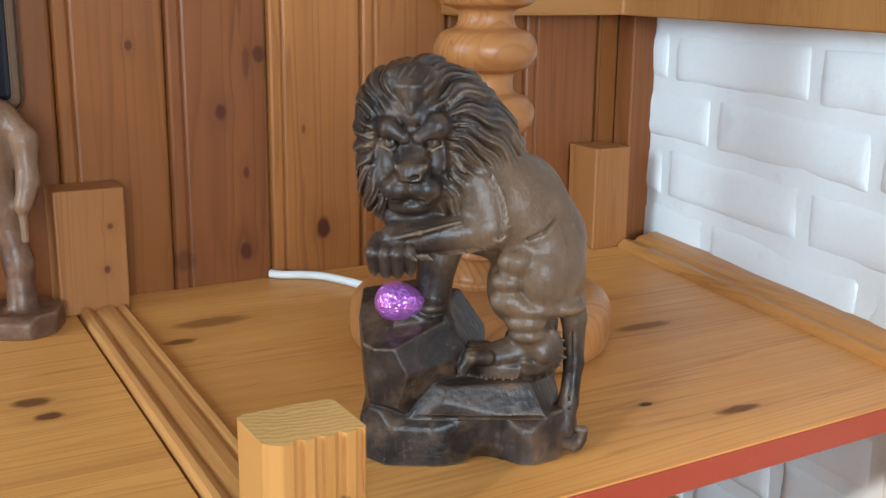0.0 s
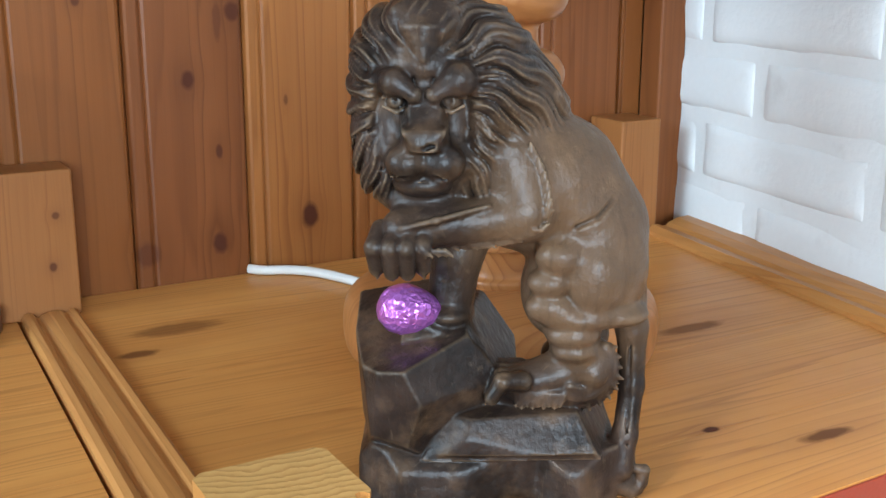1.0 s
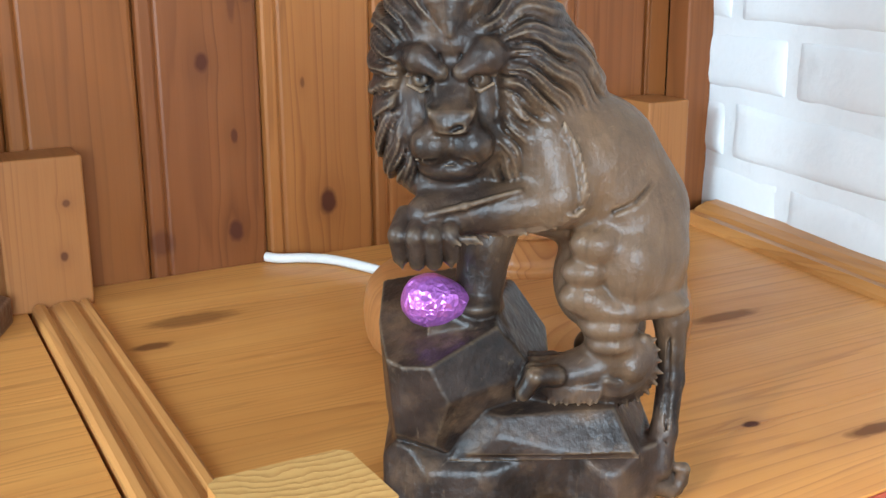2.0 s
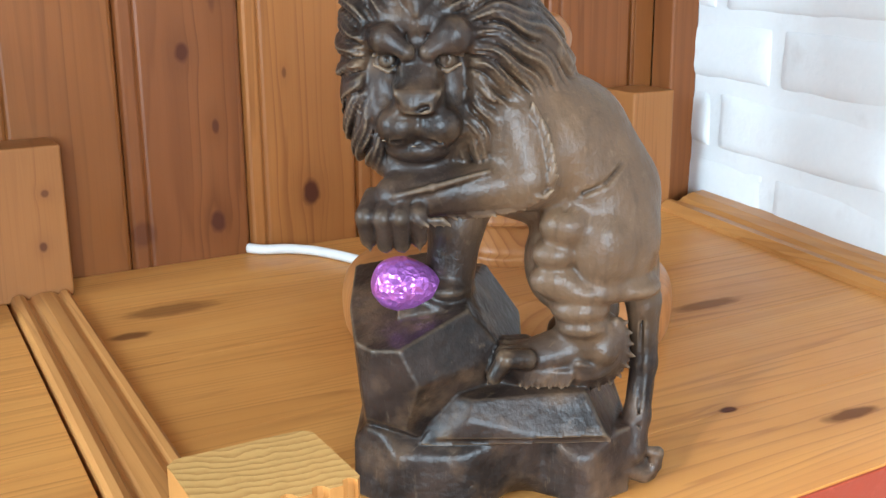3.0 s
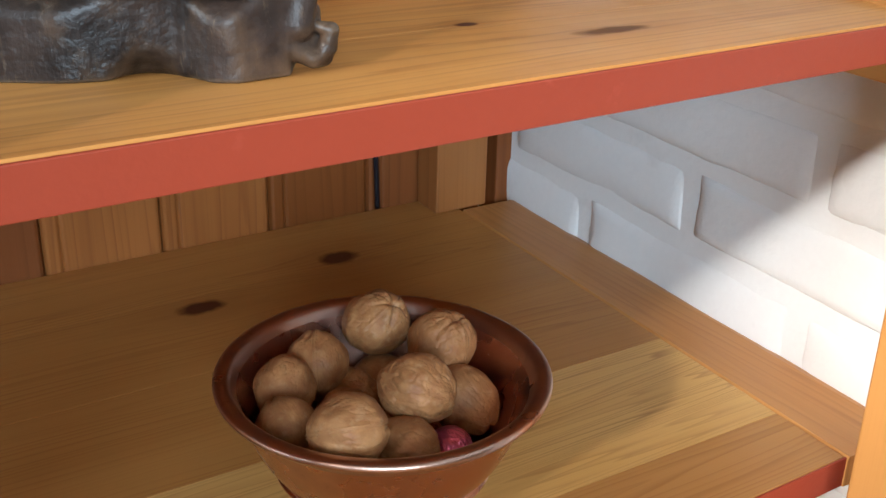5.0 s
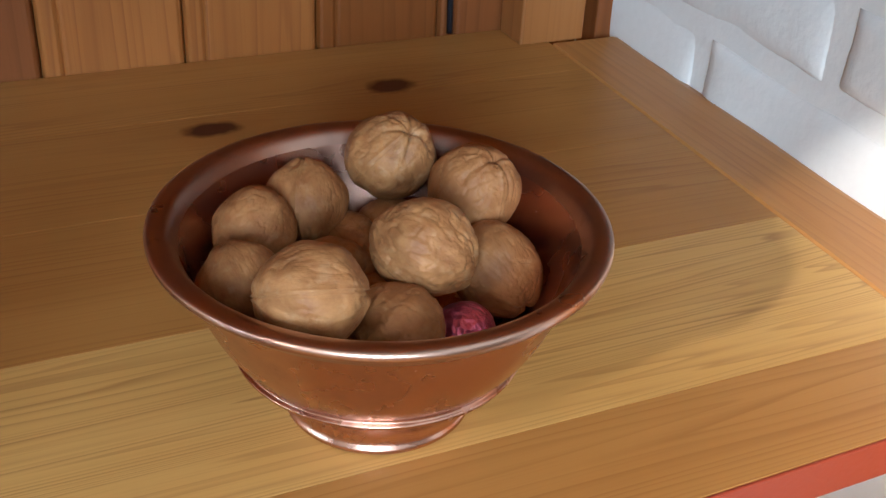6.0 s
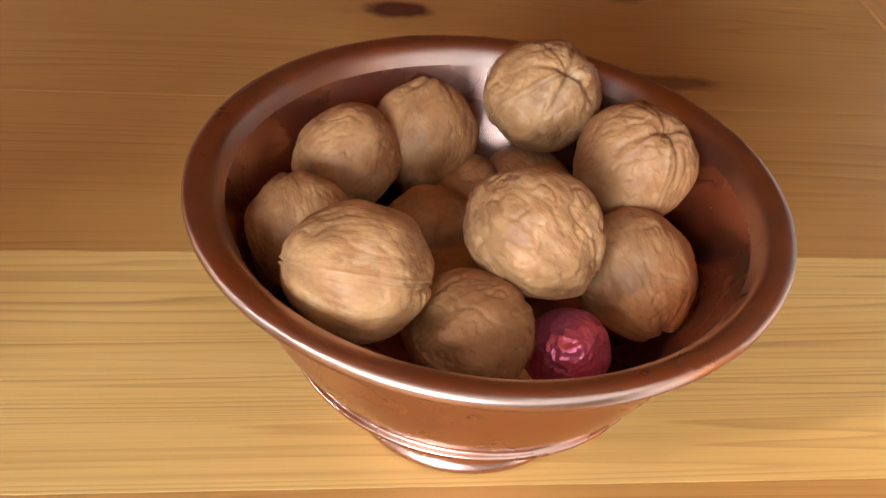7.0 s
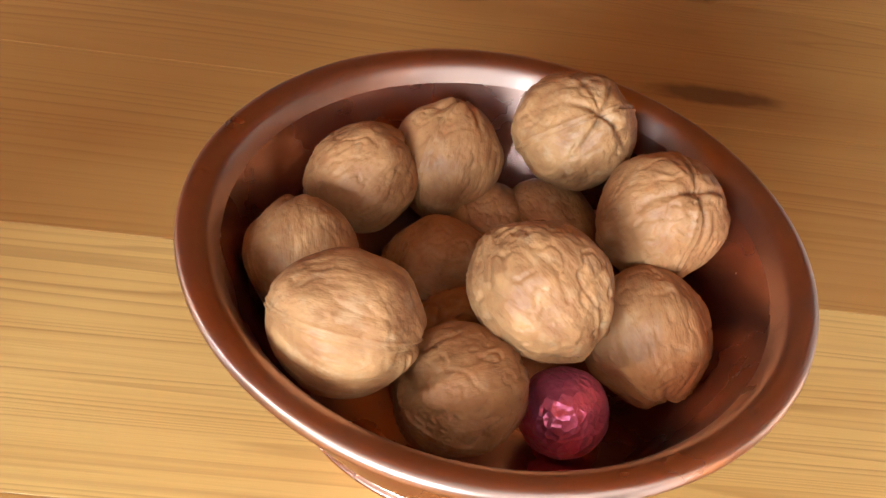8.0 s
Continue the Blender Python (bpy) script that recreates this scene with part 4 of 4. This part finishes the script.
def egg(name, at, length, width, turn, mat, label):
    bm = bmesh.new()
    bmesh.ops.create_icosphere(bm, subdivisions=5, radius=1)
    for v in bm.verts:
        c = v.co.copy()
        taper = 1 + 0.22 * c.x
        q = Vector((c.x * length / 2, c.y * width / 2 * taper, c.z * width / 2 * taper))
        n = noise.noise(q * 260) * 0.00035 + abs(noise.noise(q * 110 + Vector((3, 1, 2)))) * 0.0007
        v.co = q + c.normalized() * n
    ob = link(name, bm, mat, smooth=True)
    ob.matrix_world = pose(*at, *turn)
    return tagged(ob, label, "chocolate egg")


egg("foil_egg", (0.2847, 0.6008, 0.3920), 0.0325, 0.0242, (0, -6, 155), M_PURPLE, "chocolate egg in crinkled purple foil on the rock")
egg("foil_egg", (0.485, 0.5985, 0.049), 0.030, 0.027, (20, 40, 60), M_PINK, "chocolate egg in pink foil among the walnuts")

# ---- copper bowl with walnuts ----
BOWL = (0.461, 0.631, 0.0)


def bowl():
    thing = root("bowl", label="footed copper bowl with a rolled rim on the lower shelf", category="bowl")
    foot = smooth_profile([(0.034, 0.0), (0.0400, 0.0005), (0.0415, 0.0030), (0.0402, 0.0060), (0.0418, 0.0120), (0.0468, 0.0200), (0.0530, 0.0265), (0.0575, 0.0300)], 5)
    wall = smooth_profile([(0.0595, 0.0308), (0.0617, 0.0318), (0.0623, 0.0335), (0.0608, 0.0352), (0.0640, 0.0395), (0.0692, 0.0475), (0.0738, 0.0568), (0.0783, 0.0675), (0.0832, 0.0788)], 5)
    rim = smooth_profile([(0.0832, 0.0788), (0.0885, 0.0852), (0.0925, 0.0870), (0.0937, 0.0892), (0.0927, 0.0914), (0.0895, 0.0922), (0.0850, 0.0908), (0.0812, 0.0850)], 5)
    inner = smooth_profile([(0.0812, 0.0850), (0.0765, 0.0705), (0.0722, 0.0595), (0.0677, 0.0500), (0.0620, 0.0420), (0.0545, 0.0360), (0.04, 0.0325), (0.001, 0.0315)], 5)
    part("foot", lathe(foot, BOWL, 96), M_COPPER, thing, "", True)
    part("body", lathe([(0.03, 0.0288), (0.052, 0.0295), (0.0575, 0.0302)] + wall, BOWL, 128, False), M_COPPER, thing, "", True)
    part("rim", lathe(rim, BOWL, 128, False), M_RIM, thing, "dulled greyish copper lip", True)
    part("lining", lathe(inner, BOWL, 128, False), M_COPPER, thing, "", True)


bowl()


def walnut_mesh(seed, depth):
    bm = bmesh.new()
    bmesh.ops.create_icosphere(bm, subdivisions=6, radius=1)
    off = Vector((seed * 3.1, seed * 1.7, seed * 0.9))
    for v in bm.verts:
        c = v.co.normalized()
        ang = math.atan2(c.z, c.y)
        lat = abs(c.x)
        r = 1.0 - 0.05 * lat ** 2 + 0.07 * max(0, c.x) ** 7
        wrinkle = noise.noise(Vector((c.x * 2.2, math.cos(ang) * 4.0, math.sin(ang) * 4.0)) + off)
        fine = noise.noise(Vector((c.x * 5.0, c.y * 9.0, c.z * 9.0)) + off * 2)
        dent = noise.noise(c * 1.6 + off)
        groove = abs(noise.noise(Vector((c.x * 2.6, c.y * 4.4, c.z * 4.4)) + off * 1.3))
        seam = math.exp(-((c.z / 0.05) ** 2))
        cut = math.exp(-((c.z / 0.014) ** 2))
        r += depth * (0.026 * wrinkle + 0.014 * fine - 0.042 * max(0, 0.09 - groove) / 0.09) + 0.08 * dent
        r += 0.05 * seam - 0.085 * cut
        tiny = noise.noise(Vector((c.x * 9.0, c.y * 19.0, c.z * 19.0)) + off)
        r -= depth * 0.013 * max(0, 0.1 - abs(tiny)) / 0.1
        for q in (0.4, 1.9, 3.3, 5.0):
            turn_by = (ang - q - seed + math.pi) % (2 * math.pi) - math.pi
            r -= 0.075 * math.exp(-((turn_by * (1.02 - c.x) ** 0.5 / 0.05) ** 2)) * max(0, c.x - 0.55) * 2
        fold = math.cos(5 * ang + seed)
        r += 0.03 * fold * max(0, lat - 0.55)
        r -= 0.12 * math.exp(-(((1 - c.x) / 0.012) ** 1))
        v.co = Vector((c.x * 1.1 * r, c.y * r, c.z * 0.98 * r))
    me = bpy.data.meshes.new("walnut")
    bm.to_mesh(me)
    bm.free()
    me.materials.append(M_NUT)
    me.polygons.foreach_set("use_smooth", [True] * len(me.polygons))
    return me


NUT_MESHES = [walnut_mesh(k, depth) for k, depth in enumerate((0.45, 0.95, 0.7, 0.8, 0.55, 0.65))]


def walnut(k, at, size, turn):
    ob = new("walnut", NUT_MESHES[k % 6])
    ob.matrix_world = pose(*at, *turn) @ Matrix.Diagonal((size, size, size, 1))
    tagged(ob, "whole wrinkled light brown walnut in the copper bowl", "walnut", "walnuts in the bowl")


walnut(0, (0.4183, 0.5906, 0.0880), 0.0200, (-35, 4, -8))
walnut(1, (0.4735, 0.6156, 0.0830), 0.0205, (15, 22, -38))
walnut(2, (0.4867, 0.6871, 0.0880), 0.0202, (10, -52, -70))
walnut(3, (0.5143, 0.6563, 0.0807), 0.0206, (70, -62, -60))
walnut(4, (0.4464, 0.6857, 0.0708), 0.0191, (80, -60, 70))
walnut(5, (0.4180, 0.6707, 0.0709), 0.0177, (60, -30, 30))
walnut(0, (0.4030, 0.6330, 0.0692), 0.0175, (30, -40, 100))
walnut(1, (0.4470, 0.6484, 0.0540), 0.0185, (0, 20, 50))
walnut(2, (0.5112, 0.6241, 0.0601), 0.0199, (20, 30, -70))
walnut(3, (0.4520, 0.5910, 0.0640), 0.0190, (10, 10, 30))
walnut(4, (0.4838, 0.6745, 0.0542), 0.0177, (40, 10, 120))
walnut(3, (0.4640, 0.6720, 0.0500), 0.0185, (50, 20, 80))
walnut(5, (0.4557, 0.6278, 0.0460), 0.0183, (70, 10, 10))

# ---- panelling boards and bricks, piece by piece ----
panelling = tagged(root("wall_panelling"), "knotty varnished pine panelling of upright beaded boards", "wall", kind="structure")
BOARD = [(0.0, 0.012), (0.0, 0.0045), (0.0018, 0.0012), (0.004, 0.0), (0.0115, 0.0), (0.0135, 0.0012), (0.0145, 0.0022), (0.016, 0.0006), (0.018, 0.0), (0.096, 0.0), (0.0985, 0.0012), (0.1004, 0.0045), (0.1004, 0.012)]
for k in range(-6, 9):
    x0 = 0.0635 + 0.1012 * k
    if x0 > 0.79:
        continue
    wide = min(1.0, (0.80 - x0) / 0.1005)
    bm = sweep(BOARD, lambda s, h: (x0 + s * wide, WALL_Y + h, -0.9), lambda s, h: (x0 + s * wide, WALL_Y + h, 1.2))
    part("board", bm, M_WALL_DARK if k in (-4, -1, 2, 6) else M_WALL_PALE if k in (3, 4) else M_WALL, panelling)


def brick_mesh(w, h, seed):
    """A soft-edged, painted brick face, its long side along y, facing -x."""
    bm = bmesh.new()
    us, vs = (0, 0.025, 0.06, 0.14, 0.26, 0.38, 0.5, 0.62, 0.74, 0.86, 0.94, 0.975, 1), (0, 0.08, 0.2, 0.4, 0.6, 0.8, 0.92, 1)
    ny, nz = 13, 8
    grid = []
    for j in range(nz):
        row = []
        for i in range(ny):
            y, z = (us[i] - 0.5) * w, (vs[j] - 0.5) * h
            rim = i in (0, ny - 1) or j in (0, nz - 1)
            d = 0.004 * noise.noise(Vector((y * 14, z * 20, seed * 5.3))) + 0.0015 * noise.noise(Vector((y * 60, z * 60, seed)))
            y += 0.004 * noise.noise(Vector((z * 30, seed, 2))) if i in (0, ny - 1) else 0
            z += 0.003 * noise.noise(Vector((y * 22, seed, 7))) if j in (0, nz - 1) else 0
            near = i in (1, ny - 2) or j in (1, nz - 2)
            row.append(bm.verts.new((0.0024 if rim else (0.0002 if near else -0.0014) + 0.7 * d, y, z)))
        grid.append(row)
    for j in range(nz - 1):
        for i in range(ny - 1):
            bm.faces.new((grid[j][i], grid[j + 1][i], grid[j + 1][i + 1], grid[j][i + 1]))
    edge = [grid[0][i] for i in range(ny)] + [grid[j][-1] for j in range(1, nz)] + [grid[-1][i] for i in range(ny - 2, -1, -1)] + [grid[j][0] for j in range(nz - 2, 0, -1)]
    back = [bm.verts.new((0.02, v.co.y, v.co.z)) for v in edge]
    for i in range(len(edge)):
        bm.faces.new((edge[i], edge[(i + 1) % len(edge)], back[(i + 1) % len(edge)], back[i]))
    bmesh.ops.recalc_face_normals(bm, faces=bm.faces)
    me = bpy.data.meshes.new("brick")
    bm.to_mesh(me)
    bm.free()
    me.materials.append(M_BRICK)
    me.polygons.foreach_set("use_smooth", [True] * len(me.polygons))
    return me


BRICKS = [brick_mesh(0.243, 0.0555, k) for k in range(8)]


def brickwork(name, a, b, z0, z1, first, pitch, starts):
    """Brick courses on the upright plane from plan point a (far) to b (near)."""
    a, b = Vector((*a, 0)), Vector((*b, 0))
    run = b - a
    yaw = math.degrees(math.atan2(run.y, run.x)) + 90
    wall = tagged(root(name), "white-painted rough brick wall", "wall", kind="structure")
    n = Vector((-run.y, run.x, 0)).normalized()
    if n.x < 0:
        n = -n
    m0, m1 = a + n * 0.0010, b + n * 0.0010
    bm = prism([(m0.x, m0.y), (m1.x, m1.y), (m1.x + 0.07, m1.y), (m0.x + 0.07, m0.y)], z0, z1, 0)
    part("mortar", bm, M_BRICK, wall, "painted mortar")
    k, z = 0, first
    while z < z1:
        if z - 0.0275 > z0 - 0.001 and z + 0.0275 < z1 + 0.001:
            s = starts[k % 2]
            i = 0
            while s + 0.1 < run.length:
                if s > -0.11:
                    c = a + run.normalized() * s
                    ob = new("brick", BRICKS[(k * 5 + i * 3) % 8])
                    ob.parent = wall
                    ob.matrix_basis = pose(c.x, c.y, z, 0.6 * math.sin(k * 3 + i), 0, yaw)
                s += 0.255
                i += 1
        z += pitch
        k += 1
    return wall


brickwork("wall_brick_upper", (up_right(1.035), 1.035), (up_right(-0.3), -0.3), 0.271, 1.2, 0.309, 0.0665, (0.0275, -0.065))
brickwork("wall_brick_lower", (low_right(1.035), 1.035), (low_right(0.2), 0.2), -0.6, 0.2695, -0.589, 0.067, (-0.1025, 0.0205))
